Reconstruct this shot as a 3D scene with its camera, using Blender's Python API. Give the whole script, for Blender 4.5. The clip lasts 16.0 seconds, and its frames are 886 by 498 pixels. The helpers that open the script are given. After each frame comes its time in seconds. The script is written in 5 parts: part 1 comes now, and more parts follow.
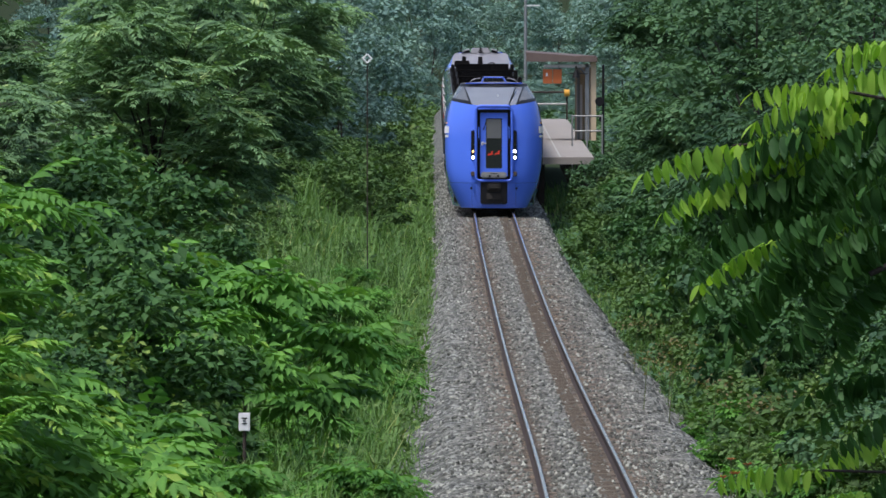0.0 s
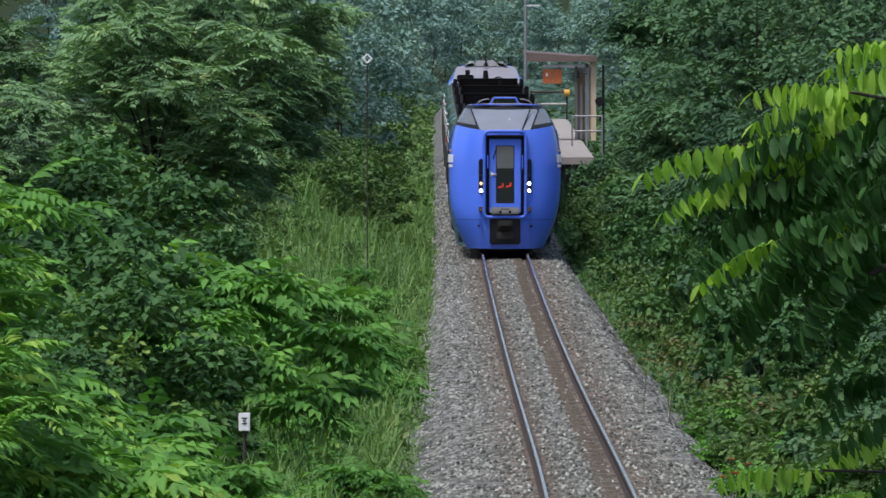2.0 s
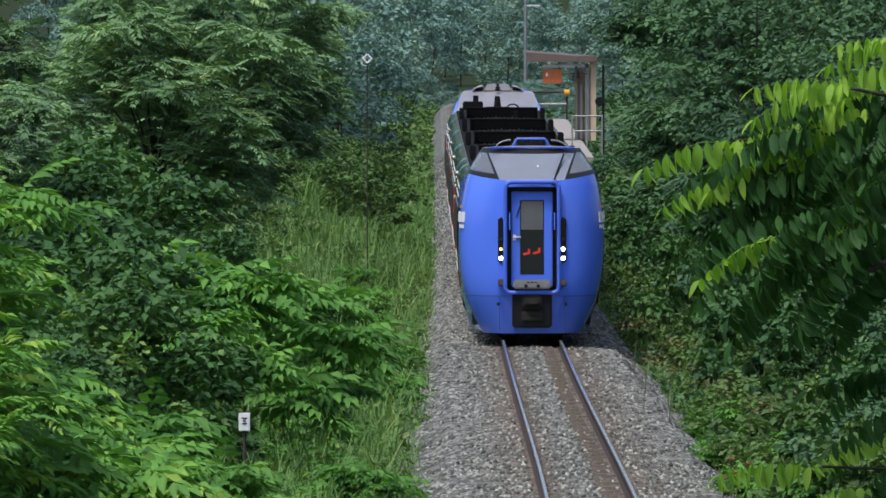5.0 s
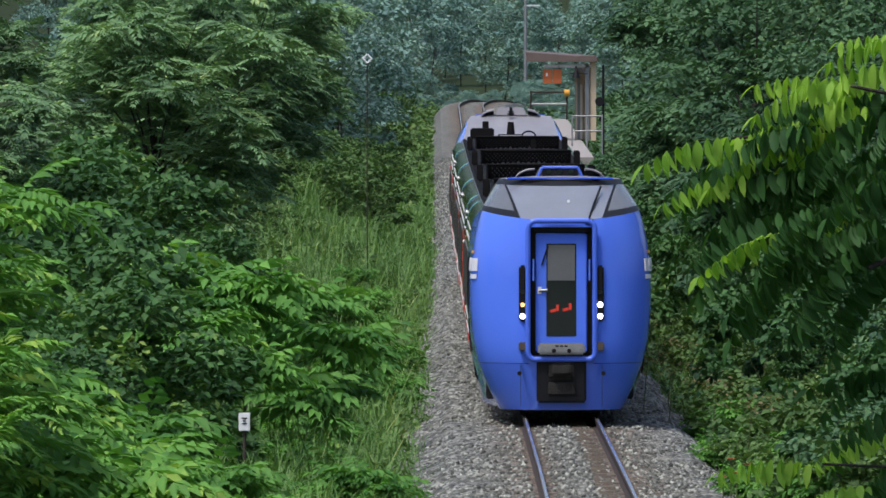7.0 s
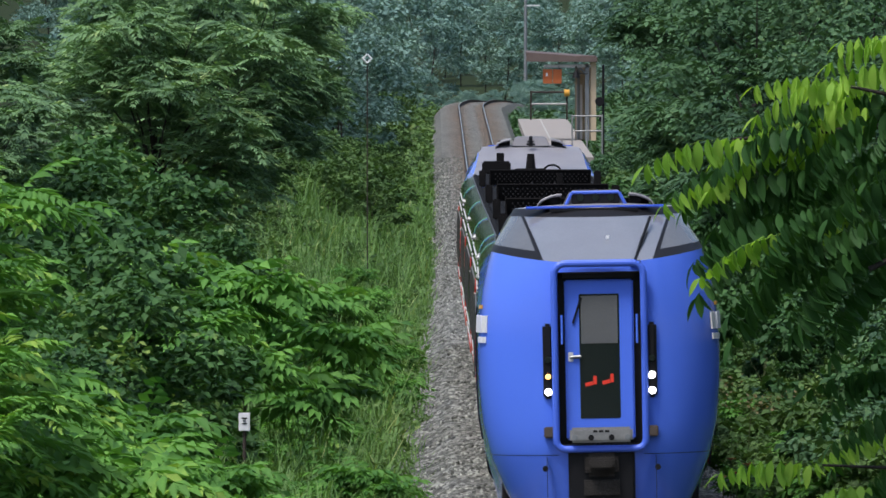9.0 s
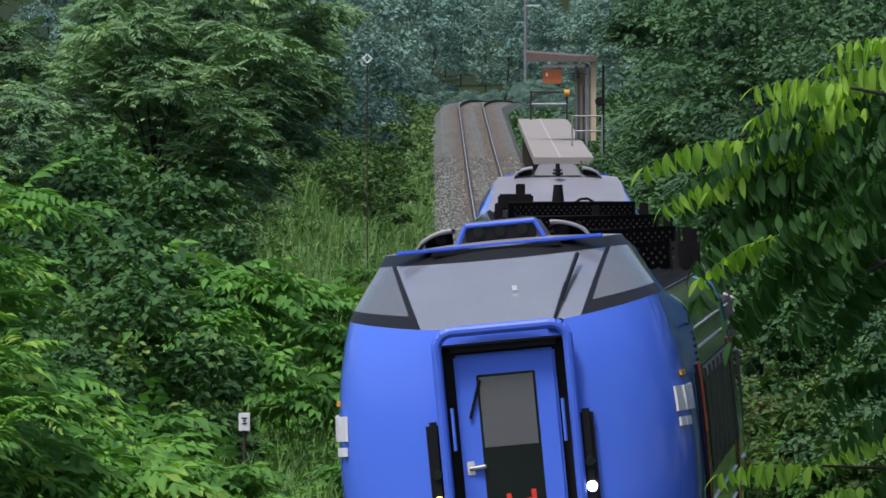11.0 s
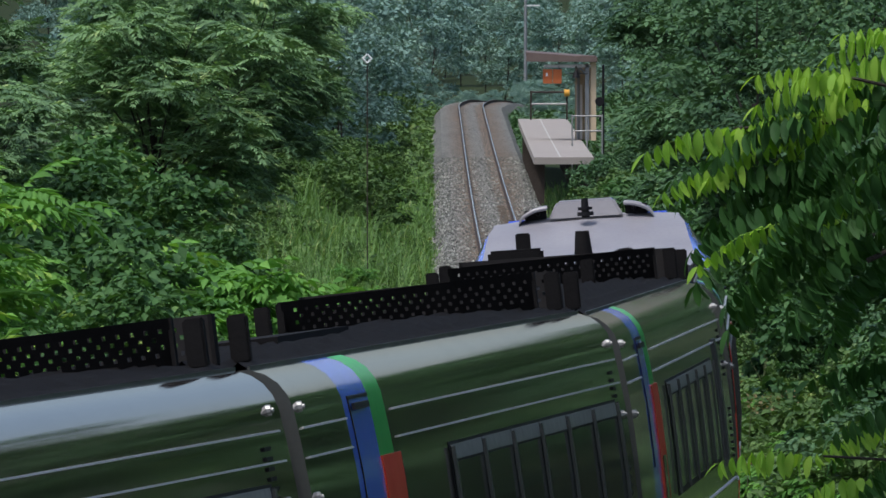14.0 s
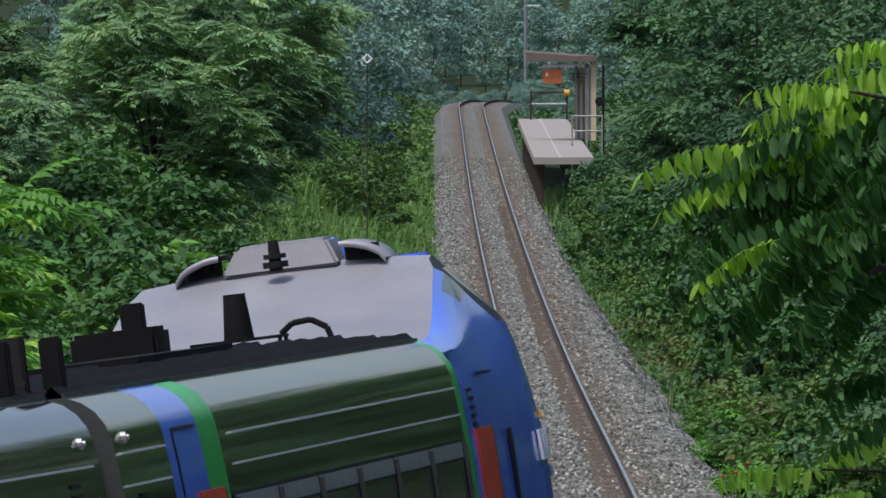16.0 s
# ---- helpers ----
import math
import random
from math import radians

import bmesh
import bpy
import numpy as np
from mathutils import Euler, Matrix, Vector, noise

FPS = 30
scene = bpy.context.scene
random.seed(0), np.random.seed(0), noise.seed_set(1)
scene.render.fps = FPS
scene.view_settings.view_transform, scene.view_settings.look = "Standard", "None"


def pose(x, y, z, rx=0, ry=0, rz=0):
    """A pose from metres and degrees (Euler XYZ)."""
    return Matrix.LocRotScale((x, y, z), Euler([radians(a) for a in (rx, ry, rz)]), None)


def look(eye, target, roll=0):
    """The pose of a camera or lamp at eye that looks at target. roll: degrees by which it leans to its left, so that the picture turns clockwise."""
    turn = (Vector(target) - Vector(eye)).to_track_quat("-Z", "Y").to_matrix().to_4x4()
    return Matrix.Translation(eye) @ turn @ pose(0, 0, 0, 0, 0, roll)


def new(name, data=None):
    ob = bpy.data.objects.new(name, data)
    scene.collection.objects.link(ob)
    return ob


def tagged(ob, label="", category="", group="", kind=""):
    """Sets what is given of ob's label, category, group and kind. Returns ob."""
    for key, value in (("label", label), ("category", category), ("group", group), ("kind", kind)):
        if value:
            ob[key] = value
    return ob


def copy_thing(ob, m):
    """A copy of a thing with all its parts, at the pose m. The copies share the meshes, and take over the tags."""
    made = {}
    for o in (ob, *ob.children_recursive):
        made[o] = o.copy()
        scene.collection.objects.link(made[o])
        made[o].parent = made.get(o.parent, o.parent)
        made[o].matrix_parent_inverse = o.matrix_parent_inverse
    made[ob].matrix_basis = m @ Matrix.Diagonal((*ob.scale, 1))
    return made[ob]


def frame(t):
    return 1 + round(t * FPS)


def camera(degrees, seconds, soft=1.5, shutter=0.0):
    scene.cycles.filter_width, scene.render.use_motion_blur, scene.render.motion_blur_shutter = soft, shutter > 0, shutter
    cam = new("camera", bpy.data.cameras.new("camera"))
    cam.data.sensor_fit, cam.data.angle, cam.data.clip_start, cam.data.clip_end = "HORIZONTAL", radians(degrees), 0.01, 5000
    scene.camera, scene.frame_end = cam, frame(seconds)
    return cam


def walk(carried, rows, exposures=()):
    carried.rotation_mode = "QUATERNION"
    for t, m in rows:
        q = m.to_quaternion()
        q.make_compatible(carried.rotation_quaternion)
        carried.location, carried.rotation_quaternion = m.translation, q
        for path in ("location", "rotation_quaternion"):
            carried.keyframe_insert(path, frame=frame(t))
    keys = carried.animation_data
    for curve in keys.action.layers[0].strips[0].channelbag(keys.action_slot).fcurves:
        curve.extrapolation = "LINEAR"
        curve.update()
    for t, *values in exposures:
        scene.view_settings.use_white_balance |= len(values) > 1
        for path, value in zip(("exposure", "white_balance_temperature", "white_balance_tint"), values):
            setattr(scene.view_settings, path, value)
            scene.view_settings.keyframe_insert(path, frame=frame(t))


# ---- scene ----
cam = camera(3.977, 16.0, soft=1.6)
EYE = (0.0, 0.0, 6.07)


def still():
    m = look(EYE, (0, 1000, 6.07 - 16.87))
    return [(0, m), (16.0, m)]


walk(cam, still(), exposures=[(0, 0.07, 6000, 13), (9.2, 0.07, 6000, 13), (11.3, -0.05, 6000, 13), (16.0, -0.05, 6000, 13)])

# ---- world and sun: a bright overcast day ----
SUN_EL, SUN_AZ = radians(63), radians(222)
world = bpy.data.worlds.new("overcast_sky")
scene.world = world
world.use_nodes = True
wn = world.node_tree
wn.nodes.clear()
sky = wn.nodes.new("ShaderNodeTexSky")
sky.sky_type, sky.sun_disc = "NISHITA", False
sky.sun_elevation, sky.sun_rotation = SUN_EL, SUN_AZ
sky.dust_density, sky.air_density = 4.0, 1.2
bg = wn.nodes.new("ShaderNodeBackground")
bg.inputs["Strength"].default_value = 0.14
out = wn.nodes.new("ShaderNodeOutputWorld")
wn.links.new(sky.outputs[0], bg.inputs["Color"])
wn.links.new(bg.outputs[0], out.inputs["Surface"])
sun = new("sun", bpy.data.lights.new("sun", "SUN"))
sun.data.energy, sun.data.angle, sun.data.color = 2.75, radians(12), (1.0, 0.95, 0.85)
sd = Vector((math.sin(SUN_AZ) * math.cos(SUN_EL), math.cos(SUN_AZ) * math.cos(SUN_EL), math.sin(SUN_EL)))
sun.matrix_world = look(sd * 100, (0, 0, 0))


# ---- the line of the track: plan and profile over the distance y ----
KY = np.array([5, 40, 70, 100, 130, 165, 210, 270, 350, 450, 560.0])
KX = np.array([-16.48, -7.49, -2.30, 0.51, 1.62, 1.89, 1.84, 1.70, 1.52, 1.42, 1.34])
KZ = np.array([-5.11, -5.20, -5.23, -5.43, -5.66, -5.91, -6.07, -5.94, -5.39, -4.70, -3.76]) + 6.07


def spline(xk, yk, x):
    """A natural cubic spline, straight beyond its ends."""
    x = np.asarray(x, float)
    n, h = len(xk), np.diff(xk)
    A, b = np.eye(n), np.zeros(n)
    for i in range(1, n - 1):
        A[i, i - 1:i + 2] = h[i - 1], 2 * (h[i - 1] + h[i]), h[i]
        b[i] = 6 * ((yk[i + 1] - yk[i]) / h[i] - (yk[i] - yk[i - 1]) / h[i - 1])
    M = np.linalg.solve(A, b)
    i = np.clip(np.searchsorted(xk, x) - 1, 0, n - 2)
    xc = np.clip(x, xk[0], xk[-1])
    a, c, H = xk[i + 1] - xc, xc - xk[i], h[i]
    y = (M[i] * a ** 3 + M[i + 1] * c ** 3) / (6 * H) + (yk[i] / H - M[i] * H / 6) * a + (yk[i + 1] / H - M[i + 1] * H / 6) * c
    s0 = (yk[1] - yk[0]) / h[0] - h[0] * M[1] / 6
    s1 = (yk[-1] - yk[-2]) / h[-1] + h[-1] * M[-2] / 6
    return y + np.where(x < xk[0], (x - xk[0]) * s0, 0) + np.where(x > xk[-1], (x - xk[-1]) * s1, 0)


def track_x(y):
    y = np.asarray(y, float)
    return spline(KY, KX, y) + np.where(y > 600, (y - 600) ** 2 * 0.0012, 0)


def track_z(y):
    y = np.asarray(y, float)
    return spline(KY, KZ, np.minimum(y, 622)) - np.where(y > 622, (y - 622) * 0.012, 0)


LINE_Y = np.concatenate([np.arange(-80, 200, 1.0), np.arange(200, 700, 4.0)])
LINE = np.stack([spline(KY, KX, LINE_Y), LINE_Y, spline(KY, KZ, LINE_Y)], 1)
CHAIN = np.concatenate([[0], np.cumsum(np.linalg.norm(np.diff(LINE, axis=0), axis=1))])
CHAIN -= np.interp(0, LINE_Y, CHAIN)


def on_line(s):
    return Vector([float(np.interp(s, CHAIN, LINE[:, k])) for k in range(3)])


def ground_z(x, y):
    """The height of the ground: the formation of the line, its verges, gentle banks, and a hill far off."""
    x, y = np.asarray(x, float), np.asarray(y, float)
    yy = np.clip(y, -80, 5000)
    base = track_z(np.minimum(yy, 720)) - 0.62
    d = x - track_x(np.minimum(yy, 640))
    a = np.abs(d)
    rise = np.clip((a - 4.0) * 0.10, 0, 3.0)
    rise = np.where(d > 0, np.clip((a - 3.2) * 0.22, 0, 3.5), rise)
    rise = rise * np.clip((yy - 60) / 60, 0.15, 1)
    bank = np.clip((-d - 2.5) * 0.5, 0, 1.35) * np.interp(yy, [205, 250, 390, 450], [0, 1, 1, 0])
    rise = rise + bank
    near = np.clip((58 - yy) / 50, 0, 1) * np.clip((d - 4) / 8, 0, 1) * np.clip((x + 9) / 6, 0, 1)
    far = np.clip(yy - 760, 0, 2200) * 0.022 + np.clip(a - 60, 0, 600) * 0.03
    dip = -0.12 * np.exp(-((a - 3.0) / 0.6) ** 2)
    return base + rise + near * 4.0 + far + dip


# ---- materials ----
def material(name, color, rough=0.6, metal=0.0, vary=0.12, scale=3.0, bump=0.0, bump_scale=40.0, spec=0.5, second=None, amount=0.5, emit=None, coat=0.0):
    """A surface with two scales of variation; second: a colour that noise mixes in."""
    m = bpy.data.materials.new(name)
    m.use_nodes = True
    nt = m.node_tree
    p = nt.nodes["Principled BSDF"]
    p.inputs["Roughness"].default_value = rough
    p.inputs["Metallic"].default_value = metal
    p.inputs["Specular IOR Level"].default_value = spec
    tc = nt.nodes.new("ShaderNodeTexCoord")
    n1 = nt.nodes.new("ShaderNodeTexNoise")
    n1.inputs["Scale"].default_value, n1.inputs["Detail"].default_value = scale, 6
    n2 = nt.nodes.new("ShaderNodeTexNoise")
    n2.inputs["Scale"].default_value, n2.inputs["Detail"].default_value = bump_scale, 3
    nt.links.new(tc.outputs["Object"], n1.inputs["Vector"])
    nt.links.new(tc.outputs["Object"], n2.inputs["Vector"])
    mix = nt.nodes.new("ShaderNodeMix")
    mix.data_type = "RGBA"
    other = second or tuple(c * (1 - vary * 2.5) for c in color)
    mix.inputs[6].default_value = (*color, 1)
    mix.inputs[7].default_value = (*other, 1)
    ramp = nt.nodes.new("ShaderNodeMapRange")
    ramp.inputs[1].default_value, ramp.inputs[2].default_value = 0.5 - 0.25, 0.5 + 0.25
    ramp.inputs[4].default_value = amount
    nt.links.new(n1.outputs[0], ramp.inputs[0])
    nt.links.new(ramp.outputs[0], mix.inputs[0])
    fine = nt.nodes.new("ShaderNodeMix")
    fine.data_type, fine.blend_type = "RGBA", "MULTIPLY"
    fine.inputs[0].default_value = vary * 2
    nt.links.new(mix.outputs[2], fine.inputs[6])
    nt.links.new(n2.outputs[0], fine.inputs[7])
    nt.links.new(fine.outputs[2], p.inputs["Base Color"])
    rr = nt.nodes.new("ShaderNodeMapRange")
    rr.inputs[3].default_value, rr.inputs[4].default_value = max(0.02, rough - 0.08), min(1, rough + 0.08)
    nt.links.new(n1.outputs[0], rr.inputs[0])
    nt.links.new(rr.outputs[0], p.inputs["Roughness"])
    if bump:
        b = nt.nodes.new("ShaderNodeBump")
        b.inputs["Strength"].default_value, b.inputs["Distance"].default_value = min(1, bump), 0.02
        nt.links.new(n2.outputs[0], b.inputs["Height"])
        nt.links.new(b.outputs[0], p.inputs["Normal"])
    if coat:
        p.inputs["Coat Weight"].default_value, p.inputs["Coat Roughness"].default_value, p.inputs["Coat IOR"].default_value = coat, 0.05, 1.5
    if emit:
        p.inputs["Emission Color"].default_value = (*color, 1)
        p.inputs["Emission Strength"].default_value = emit
    return m


def leaf_material(name, dark, light, tip=None, clear=0.35, rough=0.6, grain=0.3):
    """Leaves: colour varies leaf by leaf and patch by patch, and light shines through."""
    m = bpy.data.materials.new(name)
    m.use_nodes = True
    nt = m.node_tree
    p = nt.nodes["Principled BSDF"]
    p.inputs["Roughness"].default_value = rough
    p.inputs["Specular IOR Level"].default_value = 0.18
    geo = nt.nodes.new("ShaderNodeNewGeometry")
    inf = nt.nodes.new("ShaderNodeObjectInfo")
    tc = nt.nodes.new("ShaderNodeTexCoord")
    n1 = nt.nodes.new("ShaderNodeTexNoise")
    n1.inputs["Scale"].default_value, n1.inputs["Detail"].default_value = 0.9, 3
    nt.links.new(tc.outputs["Object"], n1.inputs["Vector"])
    add = nt.nodes.new("ShaderNodeMath")
    add.operation = "MULTIPLY_ADD"
    add.inputs[1].default_value = grain
    nt.links.new(geo.outputs["Random Per Island"], add.inputs[0])
    sub = nt.nodes.new("ShaderNodeMath")
    sub.operation = "MULTIPLY_ADD"
    sub.inputs[1].default_value, sub.inputs[2].default_value = 1.6, -0.56
    nt.links.new(n1.outputs[0], sub.inputs[0])
    nt.links.new(sub.outputs[0], add.inputs[2])
    ob = nt.nodes.new("ShaderNodeMath")
    ob.operation = "MULTIPLY_ADD"
    ob.inputs[1].default_value = 0.3
    nt.links.new(inf.outputs["Random"], ob.inputs[0])
    nt.links.new(add.outputs[0], ob.inputs[2])
    ramp = nt.nodes.new("ShaderNodeValToRGB")
    e = ramp.color_ramp.elements
    e[0].position, e[0].color = 0.05, (*dark, 1)
    e[1].position, e[1].color = 0.8, (*light, 1)
    if tip:
        k = e.new(0.98)
        k.color = (*tip, 1)
    nt.links.new(ob.outputs[0], ramp.inputs[0])
    nt.links.new(ramp.outputs[0], p.inputs["Base Color"])
    tr = nt.nodes.new("ShaderNodeBsdfTranslucent")
    bright = nt.nodes.new("ShaderNodeMix")
    bright.data_type, bright.blend_type = "RGBA", "MULTIPLY"
    bright.inputs[0].default_value = 1.0
    bright.inputs[7].default_value = (1.25, 1.35, 0.5, 1)
    nt.links.new(ramp.outputs[0], bright.inputs[6])
    nt.links.new(bright.outputs[2], tr.inputs["Color"])
    ms = nt.nodes.new("ShaderNodeMixShader")
    ms.inputs[0].default_value = clear
    nt.links.new(p.outputs[0], ms.inputs[1])
    nt.links.new(tr.outputs[0], ms.inputs[2])
    nt.links.new(ms.outputs[0], nt.nodes["Material Output"].inputs["Surface"])
    return m


M_EARTH = material("earth", (0.032, 0.045, 0.018), 1.0, vary=0.2, scale=0.4, bump=0.8, bump_scale=6, second=(0.022, 0.045, 0.012), spec=0.1)
M_STEEL = material("stainless_steel_side", (0.34, 0.30, 0.285), 0.05, 0.95, vary=0.05, scale=1.2, second=(0.275, 0.24, 0.23))
# beads coloured paler than the steel, for the sky they catch
M_BEAD = material("sky_bright_bead", (0.74, 0.74, 0.73), 0.4, 0.3, vary=0.03)
M_BLUE = material("blue_paint", (0.11, 0.225, 0.94), 0.08, 0.0, vary=0.04, scale=0.8, bump_scale=90, second=(0.09, 0.195, 0.87), spec=0.45)
M_BLUETRIM = material("satin_blue_trim", (0.075, 0.165, 0.78), 0.45, 0.0, vary=0.04, scale=0.8)
M_GREEN = material("green_stripe", (0.03, 0.45, 0.07), 0.3, vary=0.05)
M_RED = material("red_door_paint", (0.80, 0.05, 0.025), 0.35, vary=0.06)
M_GREY = material("cab_roof_grey", (0.25, 0.245, 0.27), 0.42, 0.1, vary=0.1, scale=2.0, bump_scale=25, second=(0.34, 0.335, 0.355), amount=0.9)
M_HOOD = material("lamp_hood_grey", (0.17, 0.168, 0.185), 0.55, vary=0.1, scale=3, bump_scale=25)
M_ROOF = material("sooty_black_roof", (0.007, 0.007, 0.008), 0.85, spec=0.12, vary=0.2, scale=3, bump=0.2, bump_scale=30, second=(0.022, 0.020, 0.019))
M_BLACK = material("black_trim", (0.012, 0.012, 0.014), 0.5, vary=0.1, spec=0.2)
M_RUBBER = material("gangway_rubber", (0.10, 0.075, 0.058), 0.7, vary=0.15, scale=8)
M_UNDER = material("underframe_grime", (0.03, 0.026, 0.022), 0.85, vary=0.25, scale=5, bump=0.4)
M_GLASS = material("tinted_glass", (0.012, 0.018, 0.018), 0.06, vary=0.05, spec=0.8)
# the sky's reflection is put into this pale, part-metal base
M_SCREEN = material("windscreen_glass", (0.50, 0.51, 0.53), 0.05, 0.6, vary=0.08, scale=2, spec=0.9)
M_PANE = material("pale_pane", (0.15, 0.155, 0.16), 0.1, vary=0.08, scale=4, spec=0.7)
M_SILVER = material("dull_metal", (0.42, 0.42, 0.41), 0.45, 0.6, vary=0.15, scale=9)
M_WHITE = material("white_lettering", (0.8, 0.8, 0.8), 0.5, vary=0.03)
M_LAMP = material("lit_headlamp", (1.0, 0.96, 0.9), 0.3, vary=0.0, emit=7.0)
M_AMBER = material("amber_lamp", (1.0, 0.5, 0.12), 0.3, vary=0.0, emit=3.0)
M_REDLED = material("red_display", (0.6, 0.04, 0.02), 0.4, vary=0.0, emit=0.25)
M_RAILTOP = material("polished_rail_head", (0.78, 0.78, 0.77), 0.22, 0.85, vary=0.08, scale=2)
M_RAIL = material("rusty_rail_web", (0.05, 0.032, 0.025), 0.8, 0.1, vary=0.2, scale=12, bump=0.3)
M_SLEEPER = material("weathered_sleeper", (0.20, 0.17, 0.14), 0.9, vary=0.2, scale=6, bump=0.6, bump_scale=30, second=(0.14, 0.10, 0.075))
M_CONCRETE = material("pale_concrete", (0.36, 0.33, 0.30), 0.9, vary=0.12, scale=0.7, bump=0.3, second=(0.27, 0.24, 0.22))
M_CREAM = material("cream_wall_paint", (0.62, 0.50, 0.34), 0.7, vary=0.1, scale=3, second=(0.50, 0.38, 0.25))
M_BROWNROOF = material("brown_roof_sheet", (0.16, 0.115, 0.10), 0.6, vary=0.12, scale=4)
M_POST = material("galvanised_post", (0.30, 0.32, 0.33), 0.55, 0.4, vary=0.12, scale=9)
M_DARKWOOD = material("dark_timber", (0.055, 0.04, 0.03), 0.8, vary=0.2, scale=8)
M_ORANGE = material("orange_sign_plate", (0.62, 0.16, 0.04), 0.5, vary=0.08, scale=5)
M_YELLOW = material("yellow_paint", (0.70, 0.36, 0.04), 0.5, vary=0.05)
M_BARK = material("grey_brown_bark", (0.045, 0.037, 0.03), 0.9, vary=0.25, scale=12, bump=0.8, bump_scale=40)
M_STEM = material("green_stem", (0.10, 0.13, 0.04), 0.6, vary=0.15, scale=9)

M_BOARD = material("weathered_board", (0.25, 0.205, 0.16), 0.9, vary=0.25, scale=3, bump=0.5, bump_scale=30, second=(0.13, 0.105, 0.08), amount=0.9)

L_WALNUT = leaf_material("walnut_leaf", (0.034, 0.076, 0.046), (0.195, 0.335, 0.15), (0.33, 0.44, 0.18), clear=0.2)
L_YOUNG = leaf_material("young_walnut_leaf", (0.030, 0.105, 0.026), (0.150, 0.335, 0.065), (0.28, 0.43, 0.08), clear=0.28)
# yellow-green of young shoots, brightened further for light on the outer sprays
L_SHOOT = leaf_material("lit_young_shoot", (0.15, 0.33, 0.04), (0.37, 0.56, 0.08), (0.60, 0.58, 0.14), clear=0.4)
# leaf of the dark woods; on the right bank it also carries the shade
L_DARK = leaf_material("dark_shaded_leaf", (0.014, 0.042, 0.026), (0.090, 0.180, 0.080), (0.13, 0.20, 0.08), clear=0.15)
# the haze of distance is put into this pale blue-green
L_FAR = leaf_material("hazed_leaf", (0.120, 0.220, 0.218), (0.230, 0.352, 0.295), (0.29, 0.41, 0.295), clear=0.15, grain=0.1)
L_VINE = leaf_material("vine_leaf", (0.012, 0.042, 0.020), (0.078, 0.175, 0.052), (0.23, 0.33, 0.08), clear=0.2)
L_SHRUB = leaf_material("shrub_leaf", (0.026, 0.066, 0.022), (0.125, 0.215, 0.065), (0.22, 0.29, 0.09), clear=0.2)
L_GRASS = leaf_material("grass_blade", (0.036, 0.095, 0.034), (0.165, 0.295, 0.085), (0.36, 0.40, 0.16), clear=0.3)
# mature leaf with the shade inside the branch put into its colour
L_SHADED = leaf_material("shaded_mature_leaf", (0.014, 0.048, 0.014), (0.058, 0.155, 0.032), (0.13, 0.26, 0.05), clear=0.25)
L_DRY = leaf_material("dry_flower_head", (0.12, 0.10, 0.05), (0.26, 0.22, 0.11), clear=0.3)


M_LINE = material("worn_white_line", (0.55, 0.54, 0.52), 0.8, vary=0.2, scale=2, second=(0.40, 0.37, 0.34))


# ---- building helpers ----
def mesh(name, verts, faces, mats, index=None, smooth=False):
    me = bpy.data.meshes.new(name)
    me.from_pydata([tuple(map(float, v)) for v in verts], [], [tuple(map(int, f)) for f in faces])
    for m in mats if isinstance(mats, (list, tuple)) else [mats]:
        me.materials.append(m)
    if index is not None:
        me.polygons.foreach_set("material_index", np.asarray(index, np.int32))
    if smooth:
        me.polygons.foreach_set("use_smooth", np.ones(len(me.polygons), bool))
    me.update()
    return me


def tri_mesh(name, verts, tris, mat):
    """A large mesh of triangles from arrays."""
    verts, tris = np.asarray(verts, np.float32), np.asarray(tris, np.int32)
    me = bpy.data.meshes.new(name)
    me.vertices.add(len(verts))
    me.vertices.foreach_set("co", verts.ravel())
    me.loops.add(tris.size)
    me.loops.foreach_set("vertex_index", tris.ravel())
    me.polygons.add(len(tris))
    me.polygons.foreach_set("loop_start", np.arange(0, tris.size, 3, dtype=np.int32))
    me.materials.append(mat)
    me.update(calc_edges=True)
    return me


def part(name, me, parent, label=""):
    ob = new(name, me)
    ob.parent = parent
    if label:
        ob["label"] = label
    return ob


def bm_part(name, bm, mat, parent, label="", smooth=False):
    me = bpy.data.meshes.new(name)
    bm.to_mesh(me)
    bm.free()
    me.materials.append(mat)
    if smooth:
        me.polygons.foreach_set("use_smooth", np.ones(len(me.polygons), bool))
    return part(name, me, parent, label)


def box(x0, x1, y0, y1, z0, z1, bevel=0.0, bm=None):
    bm = bm or bmesh.new()
    r = bmesh.ops.create_cube(bm, size=1.0, matrix=Matrix.Translation(((x0 + x1) / 2, (y0 + y1) / 2, (z0 + z1) / 2)) @ Matrix.Diagonal((x1 - x0, y1 - y0, z1 - z0, 1)))
    if bevel:
        es = list({e for v in r["verts"] for e in v.link_edges})
        bmesh.ops.bevel(bm, geom=es, offset=bevel, segments=2, affect="EDGES")
    return bm


def rod(a, b, r0, r1=None, seg=10, bm=None):
    bm = bm or bmesh.new()
    a, b = Vector(a), Vector(b)
    q = (b - a).to_track_quat("Z", "Y").to_matrix().to_4x4()
    bmesh.ops.create_cone(bm, cap_ends=True, segments=seg, radius1=r0, radius2=r0 if r1 is None else r1, depth=(b - a).length, matrix=Matrix.Translation((a + b) / 2) @ q)
    return bm


